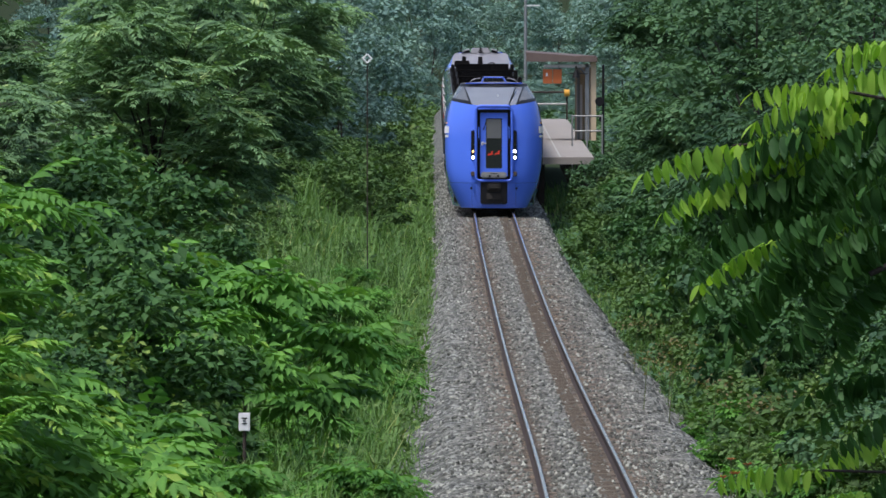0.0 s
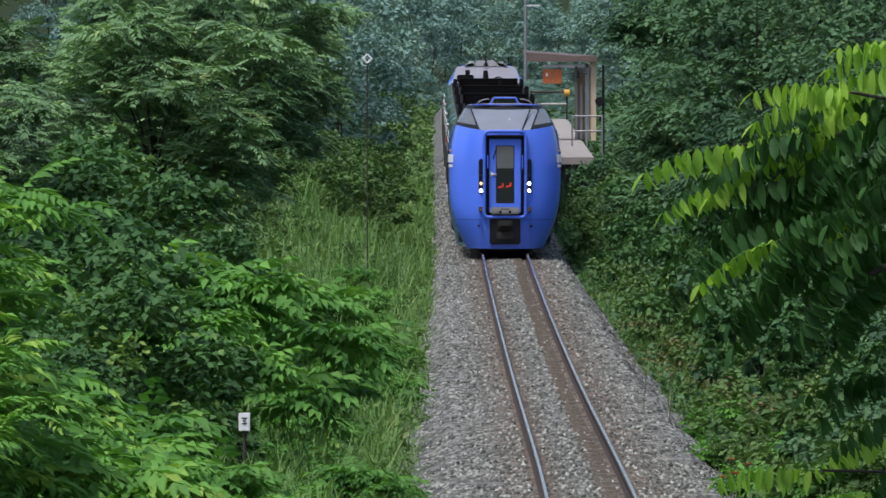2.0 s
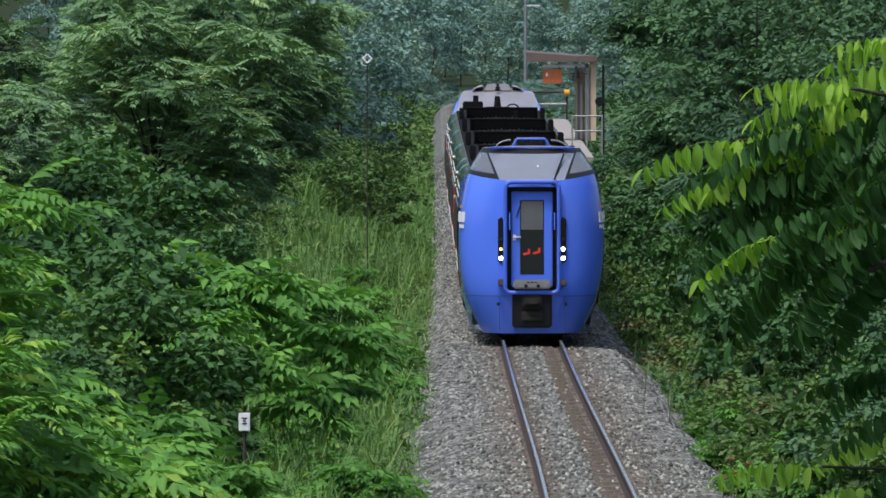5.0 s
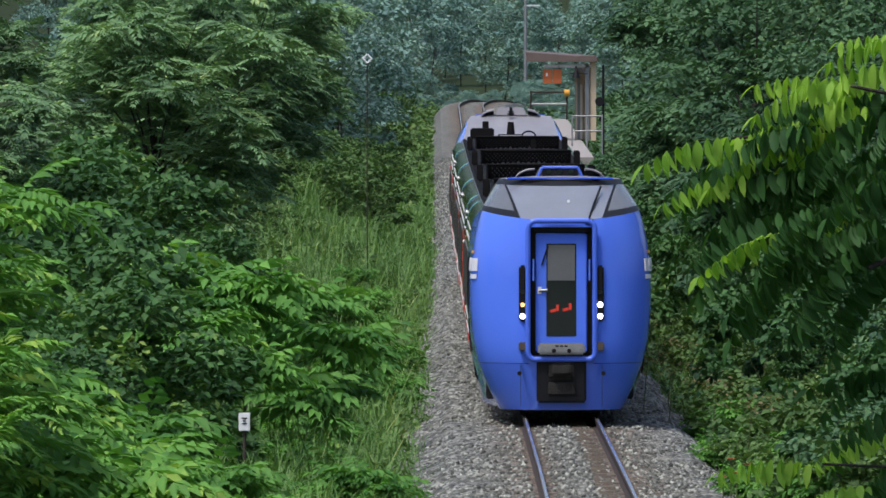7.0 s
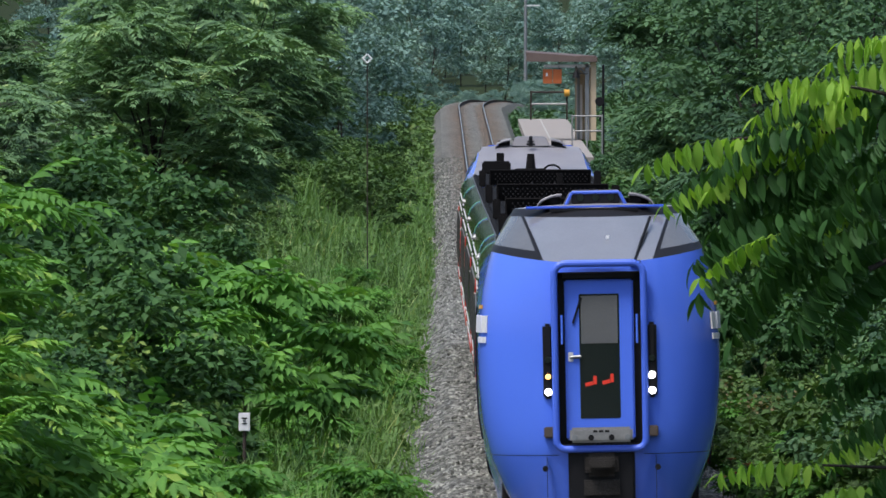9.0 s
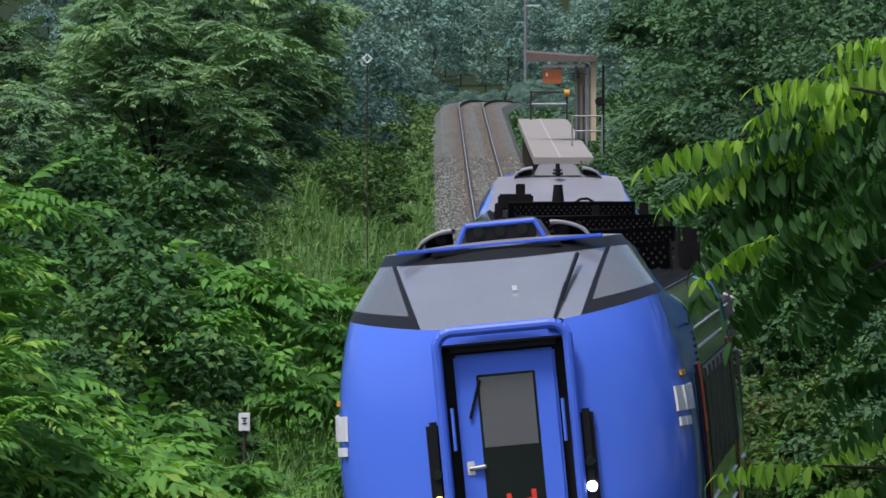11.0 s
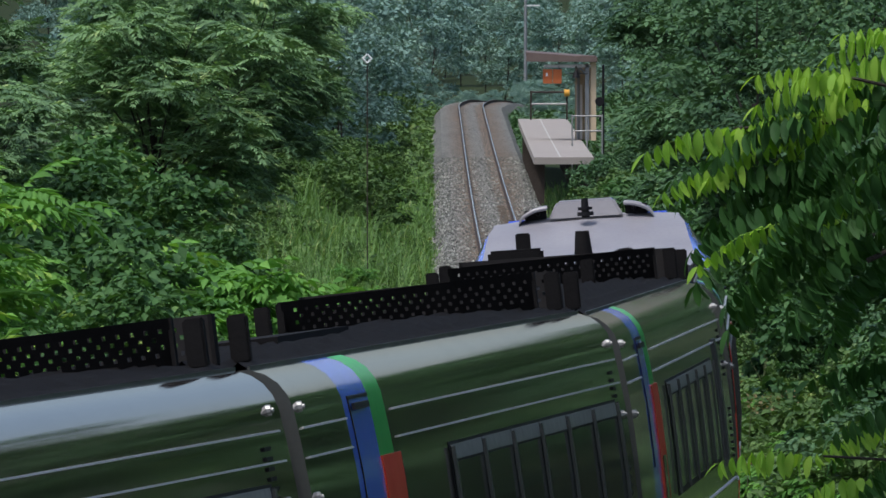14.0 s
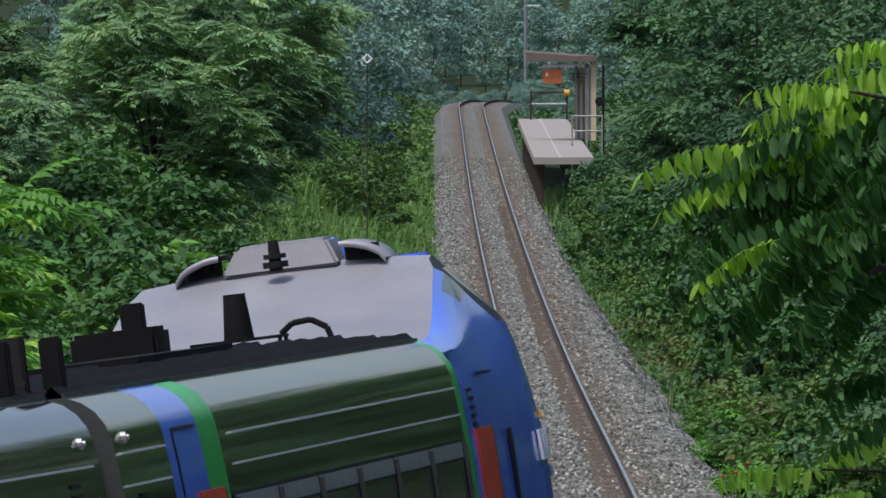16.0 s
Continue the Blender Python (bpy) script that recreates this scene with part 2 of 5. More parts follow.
# ---- ground: one sheet to the horizon ----
def build_ground():
    ys = np.concatenate([np.arange(-80, 130, 5), np.arange(130, 420, 2.5), np.arange(420, 720, 6), np.linspace(720, 1200, 20), np.linspace(1260, 4000, 14)])
    xs = np.concatenate([-np.geomspace(1500, 30, 14), np.linspace(-26, -8, 12), np.arange(-7, 12, 0.5), np.linspace(12.5, 30, 12), np.geomspace(34, 1500, 14)])
    X, Y = np.meshgrid(xs, ys)
    Z = ground_z(X, Y)
    v = np.stack([X, Y, Z], -1).reshape(-1, 3)
    n = len(xs)
    f = [(j * n + i, j * n + i + 1, (j + 1) * n + i + 1, (j + 1) * n + i) for j in range(len(ys) - 1) for i in range(n - 1)]
    tagged(new("ground", mesh("ground", v, f, M_EARTH, smooth=True)), "dark earth under grass, weeds and shrubs beside the track", "ground", kind="structure")


build_ground()


def line_frame(ys):
    """Points of the track's centre and the unit vector to its right."""
    x, z = track_x(ys), track_z(ys)
    dx = np.gradient(x, ys)
    n = np.sqrt(1 + dx * dx)
    return np.stack([x, ys, z], 1), np.stack([1 / n, -dx / n, 0 * n], 1)


def ballast_material():
    m = bpy.data.materials.new("grey_ballast")
    m.use_nodes = True
    nt = m.node_tree
    p = nt.nodes["Principled BSDF"]
    p.inputs["Roughness"].default_value = 0.9
    tc = nt.nodes.new("ShaderNodeTexCoord")
    vo = nt.nodes.new("ShaderNodeTexVoronoi")
    vo.inputs["Scale"].default_value = 15
    vb = nt.nodes.new("ShaderNodeTexNoise")
    vb.inputs["Scale"].default_value, vb.inputs["Detail"].default_value = 0.6, 5
    at = nt.nodes.new("ShaderNodeAttribute")
    at.attribute_name = "rust"
    for n in (vo, vb):
        nt.links.new(tc.outputs["Object"], n.inputs["Vector"])
    sep = nt.nodes.new("ShaderNodeSeparateColor")
    nt.links.new(vo.outputs["Color"], sep.inputs[0])
    ramp = nt.nodes.new("ShaderNodeValToRGB")
    e = ramp.color_ramp.elements
    e[0].color, e[1].color = (0.034, 0.035, 0.031, 1), (0.33, 0.34, 0.305, 1)
    k = e.new(0.5)
    k.color = (0.112, 0.114, 0.102, 1)
    nt.links.new(sep.outputs[0], ramp.inputs[0])
    rust = nt.nodes.new("ShaderNodeMix")
    rust.data_type, rust.blend_type = "RGBA", "MULTIPLY"
    rust.inputs[7].default_value = (0.86, 0.60, 0.45, 1)
    ml = nt.nodes.new("ShaderNodeMath")
    ml.operation = "MULTIPLY"
    nt.links.new(at.outputs["Fac"], ml.inputs[0])
    rr = nt.nodes.new("ShaderNodeMapRange")
    rr.inputs[1].default_value, rr.inputs[2].default_value = 0.3, 0.6
    rr.inputs[3].default_value = 0.35
    nt.links.new(vb.outputs[0], rr.inputs[0])
    nt.links.new(rr.outputs[0], ml.inputs[1])
    nt.links.new(ml.outputs[0], rust.inputs[0])
    nt.links.new(ramp.outputs[0], rust.inputs[6])
    nt.links.new(rust.outputs[2], p.inputs["Base Color"])
    b = nt.nodes.new("ShaderNodeBump")
    b.inputs["Strength"].default_value, b.inputs["Distance"].default_value = 1.0, 0.05
    b.invert = True
    nt.links.new(vo.outputs["Distance"], b.inputs["Height"])
    nt.links.new(b.outputs[0], p.inputs["Normal"])
    return m


M_BALLAST = ballast_material()


def build_ballast():
    """The stone bed: shoulders, a crown between the rails, with stains of rust and brake dust along the rails."""
    prof = [(-2.9, -0.72, 0), (-2.35, -0.5, 0), (-1.75, -0.2, 0), (-1.2, -0.15, 0.25), (-0.85, -0.14, 0.8), (-0.64, -0.15, 1), (-0.45, -0.155, 0.9), (-0.25, -0.135, 0.35), (0, -0.125, 0.1), (0.16, -0.135, 0.35),
            (0.25, -0.15, 1), (0.45, -0.155, 1), (0.64, -0.15, 1), (0.85, -0.14, 0.9), (1.2, -0.15, 0.4), (1.75, -0.2, 0), (2.25, -0.48, 0), (2.8, -0.75, 0)]
    ys = np.concatenate([np.arange(-80, 140, 3.0), np.arange(140, 330, 0.4), np.arange(330, 690, 1.5)])
    c, r = line_frame(ys)
    rng = np.random.default_rng(3)
    V, R = [], []
    for k, (d, h, st) in enumerate(prof):
        j = rng.normal(0, 0.012 if abs(d) < 1.5 else 0.05, (len(ys), 2)) * np.interp(ys, [290, 340], [1, 0.15])[:, None]
        dd = d if abs(d) < 1.3 else np.sign(d) * (1.2 + (abs(d) - 1.2) * np.interp(ys, [200, 330], [1, 0.45]))[:, None]
        q = c + r * (dd + j[:, :1])
        q[:, 2] += h + j[:, 1] * 0.7
        V.append(q)
        R.append(np.full(len(ys), st))
    V, R = np.stack(V, 1).reshape(-1, 3), np.stack(R, 1).ravel()
    n = len(prof)
    f = [(j * n + i, j * n + i + 1, (j + 1) * n + i + 1, (j + 1) * n + i) for j in range(len(ys) - 1) for i in range(n - 1)]
    me = mesh("ballast", V, f, M_BALLAST)
    a = me.attributes.new("rust", "FLOAT", "POINT")
    a.data.foreach_set("value", R.astype(np.float32))
    bed = tagged(new("ballast", me), "bed of grey crushed stone with rusty stains beside the rails", "track bed", kind="structure")
    # loose stones on the stretch that shows largest
    oct_v = np.array([(1, 0, 0), (-1, 0, 0), (0, 1, 0), (0, -1, 0), (0, 0, 1), (0, 0, -1)], float)
    oct_f = np.array([(0, 2, 4), (2, 1, 4), (1, 3, 4), (3, 0, 4), (2, 0, 5), (1, 2, 5), (3, 1, 5), (0, 3, 5)])
    N = 27000
    y = 148 + 330 * rng.random(N) ** 2.1
    d = rng.uniform(-2.5, 2.4, N)
    ok = np.abs(np.abs(d) - 0.566) > 0.13
    y, d = y[ok], d[ok]
    h = np.interp(d, [p[0] for p in prof], [p[1] for p in prof])
    d = np.where(np.abs(d) < 1.3, d, np.sign(d) * (1.2 + (np.abs(d) - 1.2) * np.interp(y, [200, 330], [1, 0.45])))
    P = np.stack([track_x(y) + d, y, track_z(y) + h + 0.004], 1)
    size = rng.uniform(0.02, 0.05, (len(y), 1, 1)) * rng.uniform(0.6, 1.2, (len(y), 6, 1))
    rot = np.linalg.qr(rng.normal(size=(len(y), 3, 3)))[0]
    S = np.einsum("nij,kj->nki", rot, oct_v) * size + P[:, None, :]
    T = oct_f[None] + 6 * np.arange(len(y))[:, None, None]
    st = tri_mesh("loose_stones", S.reshape(-1, 3), T.reshape(-1, 3), None)
    st.materials.clear()
    st.materials.append(stone_material())
    part("loose_stones", st, bed)["kind"] = "stuff"


def stone_material():
    m = bpy.data.materials.new("crushed_stone")
    m.use_nodes = True
    nt = m.node_tree
    p = nt.nodes["Principled BSDF"]
    p.inputs["Roughness"].default_value = 0.85
    geo = nt.nodes.new("ShaderNodeNewGeometry")
    ramp = nt.nodes.new("ShaderNodeValToRGB")
    e = ramp.color_ramp.elements
    e[0].color, e[1].color = (0.047, 0.048, 0.041, 1), (0.42, 0.43, 0.375, 1)
    k = e.new(0.6)
    k.color = (0.147, 0.15, 0.13, 1)
    nt.links.new(geo.outputs["Random Per Island"], ramp.inputs[0])
    nt.links.new(ramp.outputs[0], p.inputs["Base Color"])
    return m


build_ballast()


def build_rails():
    prof = [(-0.064, -0.150), (0.064, -0.150), (0.064, -0.140), (0.012, -0.122), (0.012, -0.045), (0.033, -0.036), (0.033, -0.008), (0.022, 0.0), (-0.020, 0.0), (-0.033, -0.008), (-0.033, -0.036), (-0.012, -0.045), (-0.012, -0.122), (-0.064, -0.140)]
    ys = np.concatenate([np.arange(-80, 200, 2.0), np.arange(200, 690, 4.0)])
    c, r = line_frame(ys)
    for s in (-1, 1):
        V = []
        for (d, h) in prof:
            q = c + r * (s * 0.566 + d)
            q[:, 2] += h
            V.append(q)
        V = np.stack(V, 1).reshape(-1, 3)
        n = len(prof)
        f, idx = [], []
        for j in range(len(ys) - 1):
            for i in range(n):
                k = (i + 1) % n
                f.append((j * n + i, j * n + k, (j + 1) * n + k, (j + 1) * n + i))
                idx.append(1 if i == 7 else 0)
        rail = tagged(new("rail", mesh("rail", V, f, [M_RAIL, M_RAILTOP], idx)), "steel rail with a polished head and rusty web", "rail", group="rails", kind="structure")


build_rails()


# ---- the train: five cars ----
CAR, BOGIE = 21.3, 3.45
SECTION = [(1.20, 0.30), (1.33, 0.55), (1.38, 0.95), (1.43, 1.3), (1.445, 1.7), (1.445, 2.1), (1.435, 2.5), (1.41, 2.8), (1.39, 2.98), (1.365, 3.06), (1.32, 3.13), (1.255, 3.185), (1.17, 3.222)]


def half_width(h):
    return float(np.interp(h, [p[1] for p in SECTION], [p[0] for p in SECTION]))


def loft(name, u0, u1, mat, parent, label="", section=SECTION, steps=2):
    """A stretch of the body's side walls from rail skirt to roof edge, one shell for each side."""
    us = np.linspace(u0, u1, steps)
    n = len(section)
    for s in (-1, 1):
        V = [(s * w, u, h) for u in us for w, h in section]
        F = [(j * n + i, j * n + i + 1, (j + 1) * n + i + 1, (j + 1) * n + i) for j in range(steps - 1) for i in range(n - 1)]
        part(name, mesh(name, V, F if s < 0 else [f[::-1] for f in F], mat, smooth=True), parent, label)


def side_patch(name, u0, u1, h0, h1, mat, parent, side, off=0.006, label="", thick=0.02, width=None):
    """A panel that follows the side wall, slightly proud of it, with closed edges."""
    hs = np.linspace(h0, h1, max(3, int((h1 - h0) / 0.15) + 2))
    V, F = [], []
    for u in (u0, u1):
        for o in (off, off - thick):
            V += [(side * ((width(u, h) if width else half_width(h)) + o), u, h) for h in hs]
    n = len(hs)
    for i in range(n - 1):
        F.append((i, i + 1, 2 * n + i + 1, 2 * n + i))
        F.append((i, n + i, n + i + 1, i + 1))
        F.append((2 * n + i, 2 * n + i + 1, 3 * n + i + 1, 3 * n + i))
    F.append((0, 2 * n, 3 * n, n))
    F.append((n - 1, 2 * n - 1, 4 * n - 1, 3 * n - 1))
    if side < 0:
        F = [f[::-1] for f in F]
    return part(name, mesh(name, V, F, mat), parent, label)


def roof_panel(u0, u1, parent):
    """The black ribbed roof between the steel shoulders."""
    vs, us = np.linspace(-1.165, 1.165, 45), np.linspace(u0, u1, 48)
    rng = np.random.default_rng(19)
    rib = np.where(np.arange(45) % 2, rng.uniform(0.015, 0.055, 45), 0)
    wave = rng.normal(0, 0.005, (48, 45)) * (rib > 0)
    V = [(v, u, 3.222 + 0.075 * (1 - (v / 1.165) ** 2) + rib[i] + wave[j, i]) for j, u in enumerate(us) for i, v in enumerate(vs)]
    n = len(vs)
    F = [(j * n + i, j * n + i + 1, j * n + n + i + 1, j * n + n + i) for j in range(47) for i in range(n - 1)]
    part("roof", mesh("roof", V, F, M_ROOF), parent, "sooty black ribbed roof")


def perforated_screen(u, parent, lean, half=0.92, z0=3.29, z1=3.56):
    """A black sheet with rows of punched holes, standing across the roof and leaning, on two brackets."""
    nx, nz = 46, 6
    xs, zs = np.linspace(-half, half, nx + 1), np.linspace(z0, z1, nz + 1)
    V = [(x, u + lean * (z - z0), z) for z in zs for x in xs]
    F = []
    for j in range(nz):
        for i in range(nx):
            a = j * (nx + 1) + i
            if 0 < j < nz - 0 and (i + j) % 2 == 0 and 1 < i < nx - 1 and j < nz - 1:
                # a square ring with a hole in the middle
                x0, x1, za, zb = xs[i], xs[i + 1], zs[j], zs[j + 1]
                b = len(V)
                for (px, pz) in ((.22, .22), (.78, .22), (.78, .78), (.22, .78)):
                    x, z = x0 + px * (x1 - x0), za + pz * (zb - za)
                    V.append((x, u + lean * (z - z0), z))
                o = (a, a + 1, a + nx + 2, a + nx + 1)
                F += [(o[k], o[(k + 1) % 4], b + (k + 1) % 4, b + k) for k in range(4)]
            else:
                F.append((a, a + 1, a + nx + 2, a + nx + 1))
    part("perforated_screen", mesh("perforated_screen", V, F, M_ROOF), parent, "black perforated sheet across the roof")
    for s in (-1, 1):
        bm_part("screen_bracket", box(s * half - 0.012, s * half + 0.012, u - 0.02, u + lean * (z1 - z0) + 0.03, z0 - 0.02, z1), M_ROOF, parent)


def roof_post(v, u, parent, h=0.28, w=0.058, base=3.26):
    bm = box(v - w, v + w, u - w * 0.8, u + w * 0.8, base, base + h, 0.012)
    bm_part("exhaust_pipe", bm, M_ROOF, parent, "square black exhaust pipe")


def bogie(u, parent):
    b = bm_part("bogie", box(-1.0, 1.0, u - 1.5, u + 1.5, 0.35, 0.62, 0.04), M_UNDER, parent, "grimy bogie frame")
    for du in (-1.05, 1.05):
        for s in (-1, 1):
            bm_part("wheel", rod((s * 0.50, u + du, 0.405), (s * 0.63, u + du, 0.405), 0.405, seg=24), M_UNDER, b, "steel wheel")
    for s in (-1, 1):
        bm = box(s * 1.05 - 0.1, s * 1.05 + 0.1, u - 1.45, u + 1.45, 0.38, 0.58, 0.03)
        for du in (-1.05, 1.05):
            box(s * 1.05 - 0.12, s * 1.05 + 0.12, u + du - 0.16, u + du + 0.16, 0.26, 0.54, 0.02, bm)
        bm_part("side_frame", bm, M_UNDER, b)


def window_row(u0, u1, pitch, parent, h0=1.72, h1=2.56):
    """Dark tinted panes in a flush band, with upright bars and a grey head strip, on both sides."""
    n = max(1, round((u1 - u0) / pitch))
    p = (u1 - u0) / n
    for s in (-1, 1):
        band = side_patch("window_band", u0 - 0.06, u1 + 0.06, h0 - 0.05, h1 + 0.02, M_BLACK, parent, s, 0.005, "black window band")
        for i in range(n):
            a = u0 + i * p
            w = side_patch("window", a + 0.06, a + p - 0.06, h0, h1 - 0.11, M_GLASS, band, s, 0.010, "dark tinted pane")
            side_patch("head_strip", a + 0.05, a + p - 0.05, h1 - 0.095, h1, M_SILVER, band, s, 0.012, "grey strip over the pane")
        for i in range(n + 1):
            a = u0 + i * p
            side_patch("bar", a - 0.035, a + 0.035, h0 - 0.03, h1 - 0.01, M_STEELDARK, band, s, 0.035)


M_STEELDARK = material("dark_window_bar", (0.10, 0.105, 0.10), 0.4, 0.5, vary=0.1)


def beads(u0, u1, parent, up=0.0):
    for s in (-1, 1):
        for h in (2.86 + up, 2.69 + up, 1.45, 1.2):
            side_patch("bead", u0, u1, h - 0.006, h + 0.006, M_BEAD, parent, s, 0.014, "bright raised bead")


def vent(u, h0, h1, side, parent):
    bm = bmesh.new()
    n = int((h1 - h0) / 0.055)
    for i in range(n):
        h = h0 + (i + 0.5) * (h1 - h0) / n
        w = half_width(h) * side
        box(min(w, w + side * 0.012), max(w, w + side * 0.012), u - 0.1, u + 0.1, h - 0.012, h + 0.012, bm=bm)
    bm_part("louvre", bm, M_BLACK, parent, "black louvre slots")


def knob(u, h, side, parent):
    w = half_width(h) * side
    bm = rod((w - side * 0.02, u, h), (w + side * 0.02, u, h), 0.034, 0.03)
    rod((w, u, h), (w + side * 0.036, u, h), 0.018, 0.014, bm=bm)
    bm_part("end_lug", bm, M_SILVER, parent, "steel lug at the car end")


def entrance(ua, ub, parent, blue, green):
    """A red door with its green and blue stripes as bands of the body; the bands come from the caller."""
    for s in (-1, 1):
        d = side_patch("door", ua, ub, 0.62, 2.60, M_RED, parent, s, 0.012, "red passenger door")
        side_patch("door_pane", ua + 0.28, ub - 0.28, 1.4, 2.05, M_GLASS, d, s, 0.018)
        side_patch("door_edge", ub, ub + 0.05, 0.62, 2.60, M_BLACK, d, s, 0.010)
        side_patch("hatch_line", blue[0] + 0.25, blue[1] - 0.05, 2.965, 2.985, M_BLACK, parent, s, 0.008)
        side_patch("hatch_line", blue[0] + 0.25, blue[0] + 0.28, 2.0, 2.965, M_BLACK, parent, s, 0.008)
        side_patch("grab_handle", blue[0] + 0.35, blue[1] - 0.25, 2.90, 2.94, M_BLACK, parent, s, 0.03)


def end_wall(u, face, parent):
    """A flat end with its corrugated gangway bellows."""
    V = [(w, u, h) for w, h in SECTION] + [(-w, u, h) for w, h in SECTION[::-1]]
    part("end_wall", mesh("end_wall", V, [tuple(range(len(V)))], M_STEELDARK), parent, "dark steel car end")
    bm = bmesh.new()
    for k in range(3):
        a = u + face * (0.02 + 0.07 * k)
        box(-1.30, 1.30, min(a, a + face * 0.05), max(a, a + face * 0.05), 0.9, 2.98, 0.02, bm)
    for k in range(2):
        a = u + face * (0.05 + 0.07 * k)
        box(-1.22, 1.22, min(a, a + face * 0.05), max(a, a + face * 0.05), 0.95, 3.16, 0.02, bm)
    bm_part("gangway_bellows", bm, M_RUBBER, parent, "brown rubber gangway bellows")


def roof_fittings(parent, ends, u0, u1):
    for u in ends:
        lean = 0.45 if u < CAR / 2 else -0.45
        perforated_screen(u, parent, lean)
        roof_post(-1.06, u + (0.12 if lean > 0 else -0.12), parent)
        roof_post(1.06, u + (0.12 if lean > 0 else -0.12), parent)
    bm_part("roof_hump", box(-0.45, 0.45, 8.5, 12.8, 3.24, 3.36, 0.05), M_ROOF, parent, "low black roof housing")
    bm_part("drain_channel", box(-1.175, -1.16, u0, u1, 3.215, 3.242), M_STEELDARK, parent)
    bm_part("drain_channel", box(1.16, 1.175, u0, u1, 3.215, 3.242), M_STEELDARK, parent)


def underframe(u0, u1, parent):
    bm_part("underframe", box(-1.12, 1.12, u0, u1, 0.42, 0.95, 0.03), M_UNDER, parent, "grimy underfloor equipment")
    bogie(BOGIE, parent)
    bogie(CAR - BOGIE, parent)


def middle_car(extra=0, win=(8.2, 20.2)):
    car = tagged(new("train_car"), "stainless steel coach with red door and blue and green stripes", "train car", group="coaches of the train")
    a, b = 0.22, CAR - 0.22
    loft("body", a, 2.75, M_STEEL, car, "brushed stainless steel side")
    loft("stripe", 2.75, 4.15, M_BLUE, car, "blue stripe")
    loft("stripe", 4.15, 4.95, M_GREEN, car, "green stripe")
    loft("body", 4.95, b, M_STEEL, car, "brushed stainless steel side")
    roof_panel(a, b, car)
    beads(0.4, 2.7, car)
    beads(5.3, b - 0.2, car)
    window_row(win[0], win[1], 1.98, car)
    entrance(4.17, 5.22, car, (2.75, 4.15), (4.15, 4.95))
    end_wall(a, -1, car)
    end_wall(b, 1, car)
    for s in (-1, 1):
        for u in (0.5, CAR - 0.6):
            knob(u, 2.98, s, car)
            knob(u, 2.46, s, car)
        vent(CAR - 0.95, 2.35, 2.80, s, car)
        vent(CAR - 0.75, 1.5, 2.1, s, car)
        if extra:
            side_patch("service_panel", 18.6, 19.0, 1.6, 2.72, M_STEELDARK, car, s, 0.02, "dark service panel")
    roof_fittings(car, (0.75, CAR - 0.6), a, b)
    if extra:
        bm = rod((0.0, 12.5, 3.27), (0.0, 12.5, 3.34), 0.12, 0.1)
        rod((0.0, 12.5, 3.3), (0.0, 12.5, 3.4), 0.03, bm=bm)
        bm_part("roof_valve", bm, M_ROOF, car)
        roof_post(0.35, 19.9, car, 0.26, 0.06)
    underframe(a + 0.3, b - 0.3, car)
    return car


# the nose: levels from the skirt to the roof; each level is a rounded outline in plan
N_Q = 6
CAB_END = 5.55
LOW = [(0.98, 0.14, 0.22), (1.12, 0.42, 0.13), (1.28, 0.80, 0.05), (1.30, 0.88, 0.03), (1.33, 1.0, 0.01), (1.385, 1.25, 0.0), (1.425, 1.7, 0.0), (1.43, 2.1, 0.0), (1.41, 2.5, 0.0), (1.36, 2.8, 0.02), (1.30, 3.0, 0.04), (1.25, 3.12, 0.06)]


def cab_top(u):
    t = np.clip((u - 2.5) / (CAB_END - 2.5), 0, 1)
    return 3.76 + (3.222 - 3.76) * (t * t * (3 - 2 * t))


